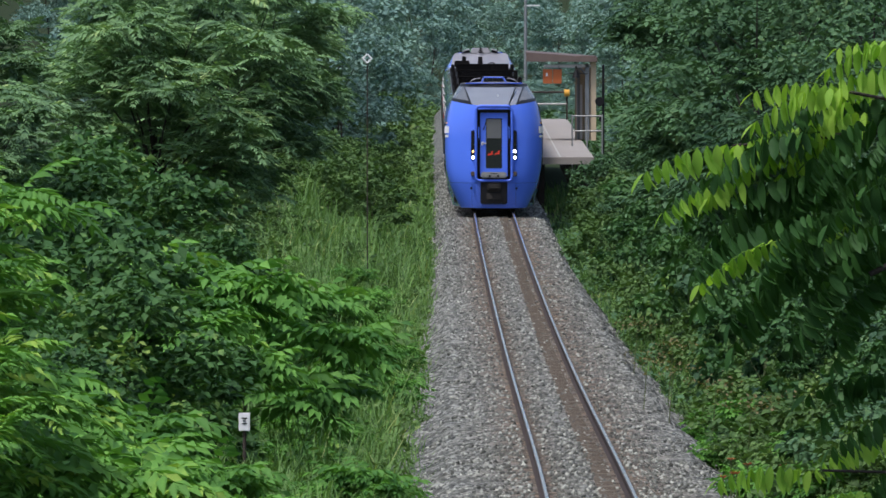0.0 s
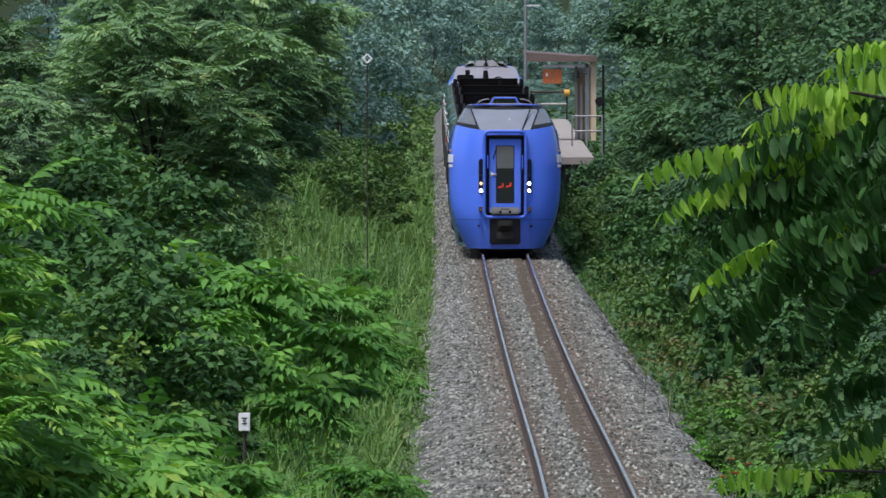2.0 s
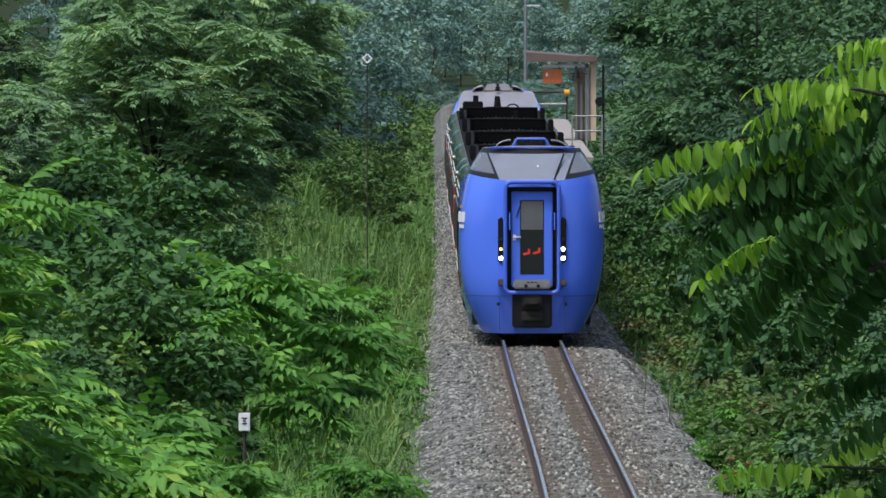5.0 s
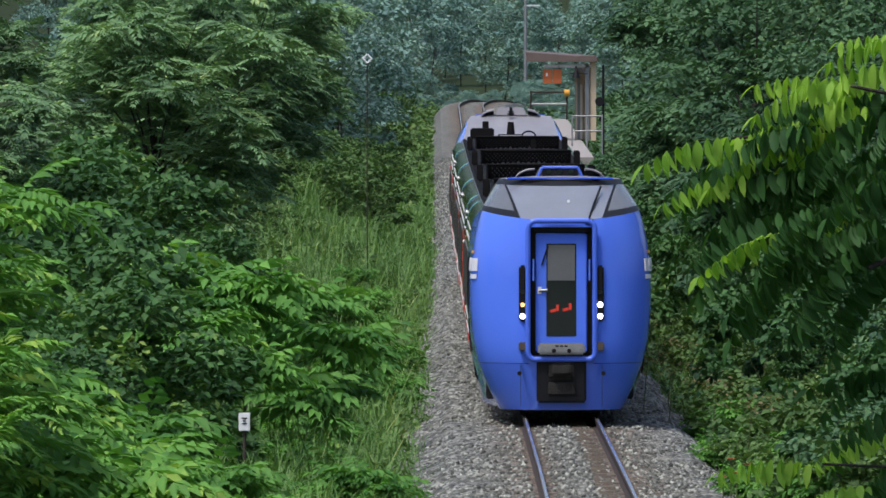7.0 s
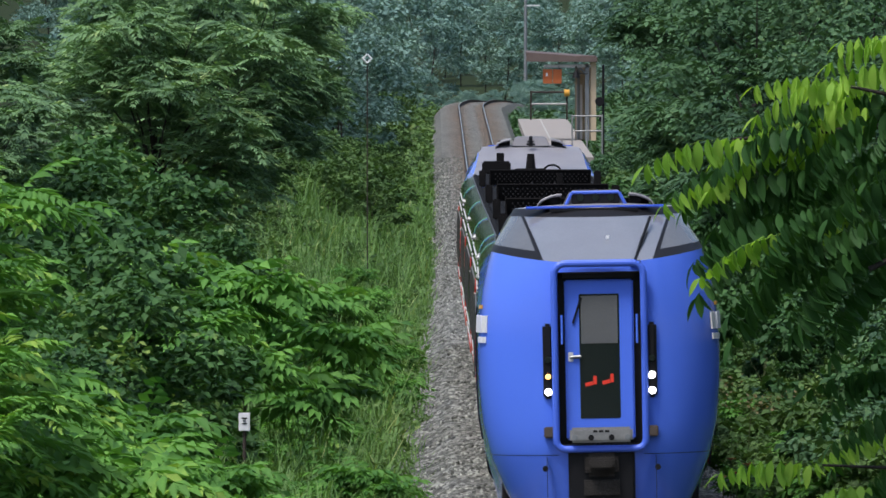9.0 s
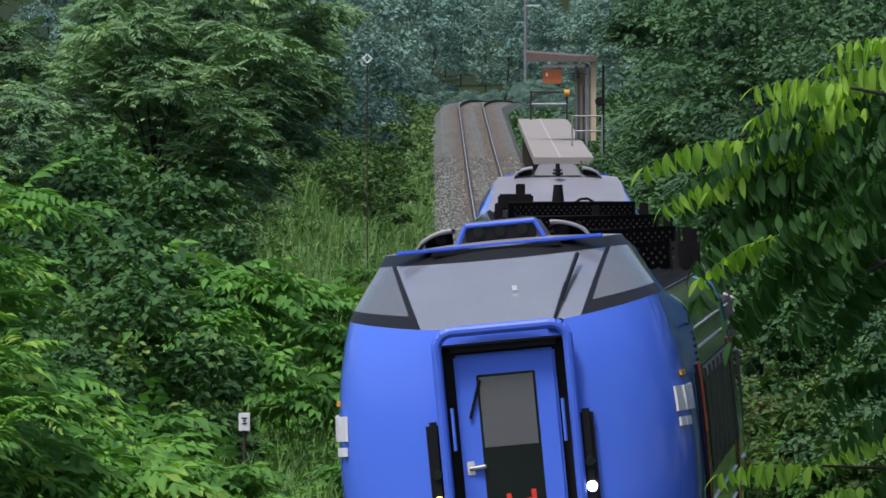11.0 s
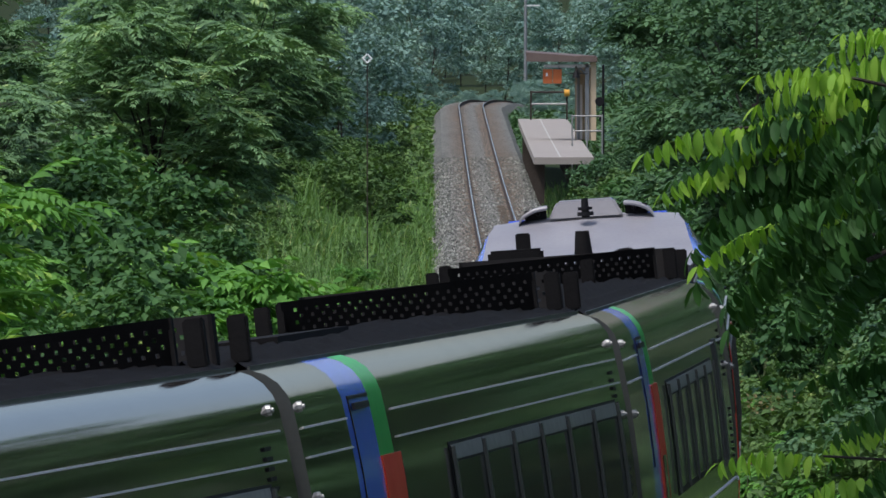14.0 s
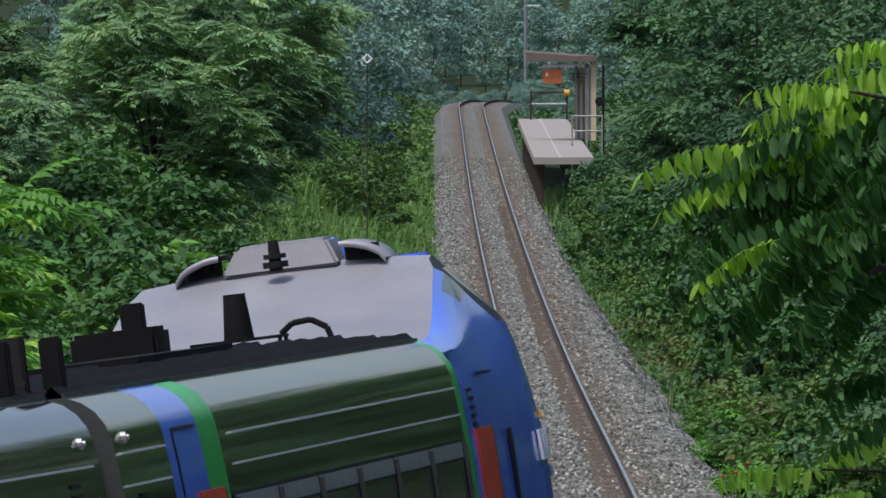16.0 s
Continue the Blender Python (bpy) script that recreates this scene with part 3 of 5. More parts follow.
def nose_grid():
    """Half of the cab's skin as rows of points: levels from bottom to top, along each the way from the middle of the front round to the back."""
    depth, n_front, n_side = 1.15, 16, 12
    rows = []
    levels = [(w, h, uf, None) for w, h, uf in LOW] + [(None, None, None, q) for q in np.linspace(0, 1, N_Q + 1)[1:]]
    for w, h, uf, q in levels:
        row = []
        for k in range(n_front + n_side + 1):
            if q is None:
                wf, wb, u0 = w, half_width(h), uf
                d = depth
            else:
                wf, u0, d = 1.25 + (0.97 - 1.25) * q ** 1.15, 0.06 + 1.32 * q, depth + 0.1 * q
                wb = float(np.interp(q, [0, .3, .6, .8, 1], [1.34, 1.32, 1.28, 1.23, 1.17]))
            if k <= n_front:
                a = k / n_front
                b = 0.64 + 0.25 * (q or 0)
                if k <= 7:
                    v = b * k / 7 * 0.5 / 0.64
                elif k == 8:
                    v = b
                elif k <= 10:
                    v = b + 0.03 * (k - 8) * (1 - 0.45 * (q or 0))
                else:
                    b2 = b + 0.06 * (1 - 0.45 * (q or 0))
                    v = b2 + (wf - b2) * (1 - (1 - (k - 10) / (n_front - 10)) ** 1.6)
                u = u0 + d * (1 - max(0.0, 1 - (v / wf) ** 2.5) ** (1 / 2.5))
            else:
                a = (k - n_front) / n_side
                u = u0 + d + (CAB_END - u0 - d) * a
                t = np.clip((u - 1.6) / (CAB_END - 1.6), 0, 1)
                v = wf + (wb - wf) * t * t * (3 - 2 * t)
            if q is None:
                z = h + (0.15 * (v / wf) ** 2 * np.clip((h - 2.7) / 0.42, 0, 1) * np.clip((3.2 - u) / 1.6, 0, 1))
            else:
                top = cab_top(u) if u > 1.38 else 3.76
                lift = 0.15 * (v / max(wf, v)) ** 2 * np.clip((3.2 - u) / 1.6, 0, 1) * (1 - q)
                z = 3.12 + q * (top - 3.12) + lift
                if u > 2.5:
                    t = np.clip((u - 2.5) / (CAB_END - 2.5), 0, 1)
                    z = (1 - t) * z + t * float(np.interp(v, [1.17, 1.255, 1.32, 1.34], [3.222, 3.185, 3.13, 3.10]))
            row.append((v, u, z))
        rows.append(row)
    return rows, n_front, n_side


def nose_width(u, h):
    """The half width of the painted nose at u metres from its tip."""
    rows = nose_grid()[0][:len(LOW)]
    ws = [float(np.interp(u, [p[1] for p in r], [p[0] for p in r])) for r in rows]
    return float(np.interp(h, [p[1] for p in LOW], ws))


def cab(parent):
    rows, nf, ns = nose_grid()
    nl, npt = len(rows), nf + ns + 1
    lo = len(LOW)
    kinds = {}
    for j in range(nl - 1):
        for k in range(npt - 1):
            kind = "skin"
            if j >= lo - 1:
                q = j - (lo - 1)
                if k < 8:
                    kind = "windscreen" if q < N_Q - 1 else "pillar"
                elif k < 10:
                    kind = "pillar"
                elif k < nf and 0 < q < N_Q - 1:
                    kind = "quarter"
                elif k < nf + 1:
                    kind = "pillar"
                elif k < nf + 3 and 2 < q < N_Q - 1:
                    kind = "side"
            if k < 7 and LOW[min(j, lo - 1)][1] >= 0.99 and j + 1 < lo and LOW[j + 1][1] <= 3.01:
                continue
            kinds.setdefault(kind, []).append((j, k))
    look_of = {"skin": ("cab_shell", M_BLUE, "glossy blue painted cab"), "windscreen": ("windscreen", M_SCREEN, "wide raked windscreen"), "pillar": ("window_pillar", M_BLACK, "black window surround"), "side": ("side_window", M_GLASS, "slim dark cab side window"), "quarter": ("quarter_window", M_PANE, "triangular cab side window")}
    for kind, cells in kinds.items():
        groups = [(-1, 1)] if kind in ("skin", "windscreen") else [(-1,), (1,)]
        for g in groups:
            ids, V, F = {}, [], []

            def vid(j, k, s):
                p = rows[j][k]
                if k == 0:
                    s = 1
                key = (j, k, s)
                if key not in ids:
                    ids[key] = len(V)
                    V.append((s * p[0], p[1], p[2]))
                return ids[key]
            for (j, k) in cells:
                for s in g:
                    f = (vid(j, k, s), vid(j, k + 1, s), vid(j + 1, k + 1, s), vid(j + 1, k, s))
                    F.append(f if s > 0 else f[::-1])
            nm, mat, lab = look_of[kind]
            part(nm, mesh(nm, V, F, mat, smooth=True), parent, lab)
    # the grey roof of the cab
    top = rows[-1]
    V, F = [], []
    for k in range(npt):
        v, u, z = top[k]
        for a in np.linspace(-1, 1, 9):
            V.append((v * a, u, z + 0.05 * (1 - a * a) * min(1, max(0, (u - 1.35) * 2))))
    F = [(k * 9 + i, k * 9 + i + 1, k * 9 + i + 10, k * 9 + i + 9) for k in range(npt - 1) for i in range(8)]
    part("cab_roof", mesh("cab_roof", V, F, M_GREY, smooth=True), parent, "dull grey cab roof with scuffs")
    # brow over the windscreen
    bm_part("brow", box(-0.84, 0.84, 1.40, 1.54, 3.755, 3.787, 0.012), M_BLUETRIM, parent, "blue brow over the windscreen")
    bm_part("sun_strip", box(-0.55, 0.5, 1.33, 1.37, 3.715, 3.755, 0.01), M_BLACK, parent)
    # the lamp hood on the roof
    hood = bmesh.new()
    a, b, z0, z1 = 1.95, 2.75, 3.77, 3.97
    vs = [(-0.36, a, z0), (0.36, a, z0), (0.29, a + 0.06, z1), (-0.29, a + 0.06, z1), (-0.40, b, z0), (0.40, b, z0), (0.30, b - 0.2, z1 - 0.01), (-0.30, b - 0.2, z1 - 0.01)]
    bv = [hood.verts.new(v) for v in vs]
    for f in ((0, 1, 2, 3), (3, 2, 6, 7), (1, 5, 6, 2), (4, 0, 3, 7), (5, 4, 7, 6), (4, 5, 1, 0)):
        hood.faces.new([bv[i] for i in f])
    bmesh.ops.bevel(hood, geom=hood.edges[:], offset=0.025, segments=3, affect="EDGES")
    hd = bm_part("lamp_hood", hood, M_HOOD, parent, "grey lamp hood with a blue rim")
    bm_part("lamp_face", box(-0.285, 0.285, a - 0.012, a + 0.03, z0 + 0.035, z1 - 0.03, 0.01), M_BLACK, hd, "dark lamp panel")
    rim = bmesh.new()
    for p0, p1 in (((-0.36, a - 0.01, z0 + 0.01), (-0.28, a - 0.01, z1 - 0.03)), ((0.36, a - 0.01, z0 + 0.01), (0.28, a - 0.01, z1 - 0.03)), ((-0.28, a - 0.01, z1 - 0.03), (0.28, a - 0.01, z1 - 0.03))):
        rod(p0, p1, 0.02, bm=rim)
    bm_part("hood_rim", rim, M_BLUETRIM, hd, "blue rim")
    for v in (-0.18, 0.0, 0.18):
        bm_part("roof_lamp", rod((v, a + 0.01, z0 + 0.11), (v, a - 0.025, z0 + 0.11), 0.05, 0.045, 16), M_GLASS, hd, "unlit round lamp")
    for s in (-1, 1):
        # a curved cover, open to the front
        V, F = [], []
        for i in range(9):
            t = i / 8
            x, z = s * (0.40 + 0.30 * t), 3.79 + 0.14 * math.cos(t * math.pi / 2) ** 0.55
            for du, dz in ((2.1, 0.0), (2.1, -0.03), (2.75, -0.05), (2.75, -0.01)):
                V.append((x, du, z + dz))
        for i in range(8):
            for k in range(4):
                m = (k + 1) % 4
                F.append((i * 4 + k, i * 4 + m, (i + 1) * 4 + m, (i + 1) * 4 + k))
        cover = part("horn_cover", mesh("horn_cover", V, F, M_GREY, smooth=True), parent, "curved grey horn cover")
        bm_part("horn", rod((s * 0.50, 2.25, 3.85), (s * 0.50, 2.6, 3.85), 0.05, 0.02, 12), M_BLACK, cover, "black horn")
        # black plate that darkens the hollow of the cover in place of shade
        bm_part("hollow_shade", box(min(s * 0.41, s * 0.64), max(s * 0.41, s * 0.64), 2.5, 2.52, 3.77, 3.89), M_BLACK, cover)
    # the end door in its frame
    # a tube bent round the doorway
    ring = bmesh.new()
    pts = []
    for cx, cz, a0 in ((0.395, 2.99, 0), (-0.395, 2.99, 90), (-0.42, 1.05, 180), (0.42, 1.05, 270)):
        rr = 0.13 if cz > 2 else 0.105
        for k in range(6):
            a = radians(a0 + k * 18)
            pts.append((cx + rr * math.cos(a), cz + rr * math.sin(a)))
    for (xa, za), (xb, zb) in zip(pts, pts[1:] + pts[:1]):
        rod((xa, -0.02, za), (xb, -0.02, zb), 0.042, seg=10, bm=ring)
    bm_part("door_frame", ring, M_BLUETRIM, parent, "raised blue frame round the end door")
    D = 0.16
    bm_part("door_recess", box(-0.50, 0.50, 0.20, 0.23, 0.99, 3.02), M_BLACK, parent, "black recess round the door")
    for a, b, c, d in ((-0.505, -0.49, 0.99, 3.02), (0.49, 0.505, 0.99, 3.02), (-0.5, 0.5, 3.0, 3.02), (-0.5, 0.5, 0.985, 1.0)):
        bm_part("recess_side", box(a, b, -0.01, 0.22, c, d), M_BLACK, parent)
    bm_part("door_header", box(-0.42, 0.42, 0.05, 0.16, 2.95, 3.0), M_BLACK, parent)
    door = bm_part("end_door", box(-0.405, 0.405, D - 0.045, D, 1.05, 2.93, 0.02), M_BLUE, parent, "narrow blue end door")
    bm_part("door_pane", box(-0.235, 0.235, D - 0.052, D - 0.04, 1.30, 2.76, 0.008), M_GLASS, door, "tall dark pane")
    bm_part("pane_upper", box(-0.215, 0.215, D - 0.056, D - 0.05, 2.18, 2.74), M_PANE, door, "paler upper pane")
    for v, dz in ((-0.10, 0.0), (0.10, 0.02)):
        bm = box(v - 0.075, v + 0.02, D - 0.058, D - 0.053, 1.69 + dz, 1.735 + dz, 0.002)
        bmesh.ops.rotate(bm, verts=bm.verts, cent=(v, D, 1.7 + dz), matrix=Matrix.Rotation(radians(-14), 3, "Y"))
        box(v + 0.02, v + 0.06, D - 0.058, D - 0.053, 1.70 + dz, 1.80 + dz, 0.002, bm)
        bm_part("red_figure", bm, M_REDLED, door, "red glowing shape behind the glass")
    bm_part("handle", rod((-0.35, D - 0.05, 2.02), (-0.22, D - 0.075, 2.03), 0.018), M_SILVER, door, "door handle")
    bm_part("handle_plate", box(-0.37, -0.31, D - 0.055, D - 0.04, 1.97, 2.08, 0.005), M_WHITE, door)
    bm_part("wiper", rod((-0.31, D - 0.06, 2.42), (-0.21, D - 0.065, 2.72), 0.012), M_BLACK, door, "thin black wiper")
    plate = bm_part("coupling_plate", box(-0.37, 0.37, -0.115, -0.05, 1.02, 1.20, 0.03), M_SILVER, parent, "scratched metal plate with bolts")
    for v in (-0.31, -0.12, 0.12, 0.31):
        bm_part("bolt", rod((v, -0.11, 1.08), (v, -0.145, 1.08), 0.035), M_BLACK if abs(v) < 0.2 else M_POST, plate)
    for v in (-0.07, 0.0, 0.07):
        bm_part("number_bar", box(v - 0.025, v + 0.025, -0.119, -0.114, 1.14, 1.165), M_BLACK, plate)
    for s in (-1, 1):
        bm_part("buffer_block", box(s * 0.61 - 0.06, s * 0.61 + 0.06, -0.03, 0.1, 1.08, 1.21, 0.015), M_RUBBER, parent)
        bm_part("grab_rail", rod((s * 0.44, -0.10, 2.18), (s * 0.44, -0.10, 2.52), 0.014), M_BLUE, parent, "blue grab rail")
        slot = bm_part("lamp_slot", box(s * 0.61 - 0.058, s * 0.61 + 0.058, 0.0, 0.12, 1.54, 2.42, 0.03), M_BLACK, parent, "black upright lamp slot")
        for h, m in ((1.62, M_LAMP), (1.80, M_LAMP if s > 0 else M_AMBER), (2.0, M_GLASS)):
            r = 0.043 if m is not M_AMBER else 0.032
            bm_part("lamp", rod((s * 0.61, 0.0, h), (s * 0.61, -0.02, h), r, r * 0.9, 16), m, slot, "round glowing lamp" if m is not M_GLASS else "unlit round lamp")
        # lettering as plain bars along the nose
        for k in range(6):
            u = 0.58 + k * 0.17
            side_patch("letter_bar", u, u + 0.12, 2.32, 2.52, M_WHITE, parent, s, 0.028, "white lettering", width=nose_width)
        for k in range(3):
            side_patch("letter_bar", 0.60 + k * 0.11, 0.68 + k * 0.11, 2.20, 2.27, M_WHITE, parent, s, 0.028, "small white lettering", width=nose_width)
        side_patch("badge", 0.80, 1.05, 2.60, 2.64, M_YELLOW, parent, s, 0.028, "orange swoosh", width=nose_width)
        bm_part("front_bolt", rod((s * 0.66, 0.08, 0.72), (s * 0.66, 0.03, 0.72), 0.035), M_BLACK, parent)
        bm_part("panel_seam", box(s * 0.64 - 0.003, s * 0.64 + 0.003, 0.055, 0.12, 0.2, 0.86), M_BLACK, parent)
    V, F = [], []
    for k in range(nf + 4):
        for dz in (0.0, 0.012):
            p0, p1 = rows[2][k], rows[3][k]
            t = 0.9 + dz * 8
            V.append((p0[0] + (p1[0] - p0[0]) * t + 0.003, p0[1] + (p1[1] - p0[1]) * t - 0.004, p0[2] + (p1[2] - p0[2]) * t))
    n = len(V) // 2
    V += [(-x, y, z) for x, y, z in V]
    F = [(o + 2 * k, o + 2 * k + 1, o + 2 * k + 3, o + 2 * k + 2) for o in (0, 2 * n) for k in range(7, n - 1)]
    part("skirt_seam", mesh("skirt_seam", V, F, M_BLACK), parent)
    # windscreen wiper
    bm = rod((0.43, 0.10, 3.15), (0.53, 0.58, 3.42), 0.014)
    rod((0.49, 0.38, 3.30), (0.63, 1.02, 3.64), 0.018, bm=bm)
    box(0.36, 0.50, 0.04, 0.14, 3.10, 3.15, 0.01, bm)
    bm_part("windscreen_wiper", bm, M_BLACK, parent, "black windscreen wiper")
    bm_part("paper_notice", box(0.10, 0.14, 0.60, 0.61, 3.40, 3.44), M_WHITE, parent)
    # lower front: the coupler, and a black block for the shaded opening
    bm_part("coupler_pocket", box(-0.39, 0.39, 0.015, 0.24, 0.26, 0.95, 0.03), M_BLACK, parent, "black block for the shaded opening in the skirt")
    bm = box(-0.20, 0.20, -0.08, 0.3, 0.62, 0.90, 0.05)
    box(-0.15, 0.15, -0.16, 0.2, 0.70, 0.84, 0.03, bm)
    box(-0.25, 0.25, -0.02, 0.2, 0.36, 0.62, 0.04, bm)
    bm_part("coupler", bm, M_UNDER, parent, "grimy automatic coupler")
    bm_part("rail_guard", box(-0.62, 0.62, 0.55, 0.65, 0.1, 0.45, 0.03), M_UNDER, parent)


def cab_car(both=True):
    car = tagged(new("train_cab_car"), "blue-nosed cab car with stainless steel sides and red doors", "train car", group="cab cars of the train")
    b = CAR - 0.22
    cab(car)
    loft("stripe", CAB_END, CAB_END + 0.28, M_GREEN, car, "green stripe")
    loft("body", CAB_END + 0.28, 17.1, M_STEEL, car, "brushed stainless steel side")
    loft("stripe", 17.1, 17.85, M_GREEN, car, "green stripe")
    loft("stripe", 17.85, 19.2, M_BLUE, car, "blue stripe")
    loft("body", 19.2, b, M_STEEL, car, "brushed stainless steel side")
    roof_panel(CAB_END, b, car)
    beads(CAB_END + 0.3, 16.7, car, 0.04)
    beads(19.3, b - 0.1, car, 0.04)
    window_row(6.1, 17.0, 1.95, car)
    for s in (-1, 1):
        for ua, ub in ((4.3, 5.2), (17.35, 18.35)) if both or s > 0 else ((17.35, 18.35),):
            d = side_patch("door", ua, ub, 0.62, 2.62, M_RED, car, s, 0.012, "red passenger door")
            side_patch("door_pane", ua + 0.25, ub - 0.25, 1.4, 2.05, M_GLASS, d, s, 0.018)
            side_patch("door_edge", ua - 0.05, ua, 0.62, 2.62, M_BLACK, d, s, 0.010)
        side_patch("door_slot", 3.25, 3.36, 1.0, 2.58, M_BLACK, car, s, 0.012, "black cab door edge")
        side_patch("hatch_line", 3.7, 4.4, 2.955, 2.975, M_BLACK, car, s, 0.01)
        side_patch("hatch_line", 18.0, 18.9, 2.965, 2.985, M_BLACK, car, s, 0.008)
        side_patch("hatch_line", 18.88, 18.91, 2.0, 2.965, M_BLACK, car, s, 0.008)
        knob(CAR - 0.6, 2.98, s, car)
        knob(CAR - 0.6, 2.46, s, car)
        vent(5.1, 2.62, 2.9, s, car)
        vent(CAR - 0.9, 2.1, 2.7, s, car)
    end_wall(b, 1, car)
    roof_fittings(car, (CAR - 0.6,), CAB_END, b)
    # roof gear behind the cab: stacks, a box, an aerial on its frame, a hose
    roof_post(0.62, 5.5, car, 0.42, 0.075)
    bm_part("equipment_box", box(0.42, 0.98, 5.35, 5.95, 3.27, 3.52, 0.03), M_ROOF, car, "black box on the roof")
    bm_part("aerial", rod((0.02, 5.05, 3.36), (0.02, 5.05, 3.66), 0.1, 0.07, 16), M_ROOF, car, "short black aerial")
    bm = bmesh.new()
    for v in (-0.26, 0.30):
        for u in (4.9, 5.2):
            rod((v, u, 3.26), (v, u, 3.36), 0.014, bm=bm)
    box(-0.28, 0.32, 4.88, 5.22, 3.35, 3.37, 0.004, bm)
    pts = [(-0.25, 5.05, 3.37), (-0.33, 5.05, 3.43), (-0.45, 5.05, 3.44), (-0.55, 5.05, 3.38), (-0.58, 5.05, 3.28)]
    for p0, p1 in zip(pts, pts[1:]):
        rod(p0, p1, 0.02, bm=bm)
    bm_part("aerial_frame", bm, M_ROOF, car, "small frame and bent hose under the aerial")
    bm = rod((0.0, 2.95, 3.78), (0.0, 2.95, 3.98), 0.045, 0.035, 12)
    rod((0.0, 2.95, 3.80), (0.0, 2.95, 3.84), 0.085, 0.085, 12, bm)
    rod((0.0, 2.95, 3.86), (0.0, 2.95, 3.89), 0.075, 0.075, 12, bm)
    bm_part("signal_aerial", bm, M_BLACK, car, "small black insulator aerial")
    underframe(1.4, b - 0.3, car)
    return car


def build_train():
    front = cab_car(False)
    mid = middle_car()
    mid2 = copy_thing(mid, Matrix())
    mid3 = middle_car(extra=1, win=(7.1, 17.3))
    rear = cab_car()
    rear["label"] = "rear cab car with grey cab roof and stainless steel sides"
    return [front, mid, mid2, mid3, rear]


TRAIN = build_train()

RUN_T = np.array([0, 3, 6.5, 9.2, 11.3, 13.5, 16.0])
RUN_S = np.array([374.4, 300.7, 215.1, 146.5, 96.1, 43.0, -18.2])


def car_pose(s, turned):
    """A car whose front end is s metres along the line; it leans into the curve."""
    b0, b1 = on_line(s + BOGIE), on_line(s + CAR - BOGIE)
    d = (b1 - b0).normalized()
    r = Vector((d.y, -d.x, 0)).normalized()
    p = [on_line(s + CAR / 2 + o) for o in (-12, 0, 12)]
    h1, h2 = p[1] - p[0], p[2] - p[1]
    k = (math.atan2(h2.x, h2.y) - math.atan2(h1.x, h1.y)) / 12
    a = 0.15 * math.tanh(-72.87 * k / 0.15)
    up = r.cross(d)
    r2 = r * math.cos(a) + up * math.sin(a)
    up2 = r2.cross(d)
    o = b0 - BOGIE * d + r * math.sin(a) * 1.17
    m = Matrix((r2, d, up2)).transposed().to_4x4()
    m.translation = o
    return m @ pose(0, CAR, 0, 0, 0, 180) if turned else m


# ---- plants ----
def kite(length, width, fold=0.25):
    """One leaf or leaflet: a folded blade along x."""
    return np.array([(0, 0, 0), (0.42 * length, width / 2, fold * width), (length, 0, -0.06 * length), (0.42 * length, -width / 2, fold * width)]), np.array([(0, 2, 1), (0, 3, 2)])


def blade(length, width):
    """A rounded leaflet along x: five stations, folded along its rib and curved down."""
    V, T = [], []
    for t, w in ((0, 0.06), (0.2, 0.8), (0.45, 1.0), (0.75, 0.72), (1.0, 0.04)):
        z = -0.22 * length * t * t
        V += [(length * t, w * width / 2, z + 0.12 * w * width), (length * t, 0, z), (length * t, -w * width / 2, z + 0.12 * w * width)]
    for k in range(4):
        a, b = 3 * k, 3 * k + 3
        T += [(a, a + 1, b + 1), (a, b + 1, b), (a + 1, a + 2, b + 2), (a + 1, b + 2, b + 1)]
    return np.array(V), np.array(T)


def turn(az, el, roll):
    """Rotation matrices, one for each set of angles: x axis to azimuth az and elevation el."""
    ca, sa, ce, se, cr, sr = np.cos(az), np.sin(az), np.cos(el), np.sin(el), np.cos(roll), np.sin(roll)
    X = np.stack([ca * ce, sa * ce, se], -1)
    Y0 = np.stack([-sa, ca, 0 * ca], -1)
    Z0 = np.cross(X, Y0)
    Y = Y0 * cr[..., None] + Z0 * sr[..., None]
    return np.stack([X, Y, np.cross(X, Y)], -1)


def scatter(template, P, R, size):
    V, T = template
    W = np.einsum("nij,kj->nki", R, V) * np.asarray(size).reshape(-1, 1, 1) + P[:, None, :]
    return W.reshape(-1, 3), (T[None] + len(V) * np.arange(len(P))[:, None, None]).reshape(-1, 3)


def join(pieces):
    V, T, n = [], [], 0
    for v, t in pieces:
        V.append(v)
        T.append(t + n)
        n += len(v)
    return np.concatenate(V), np.concatenate(T)


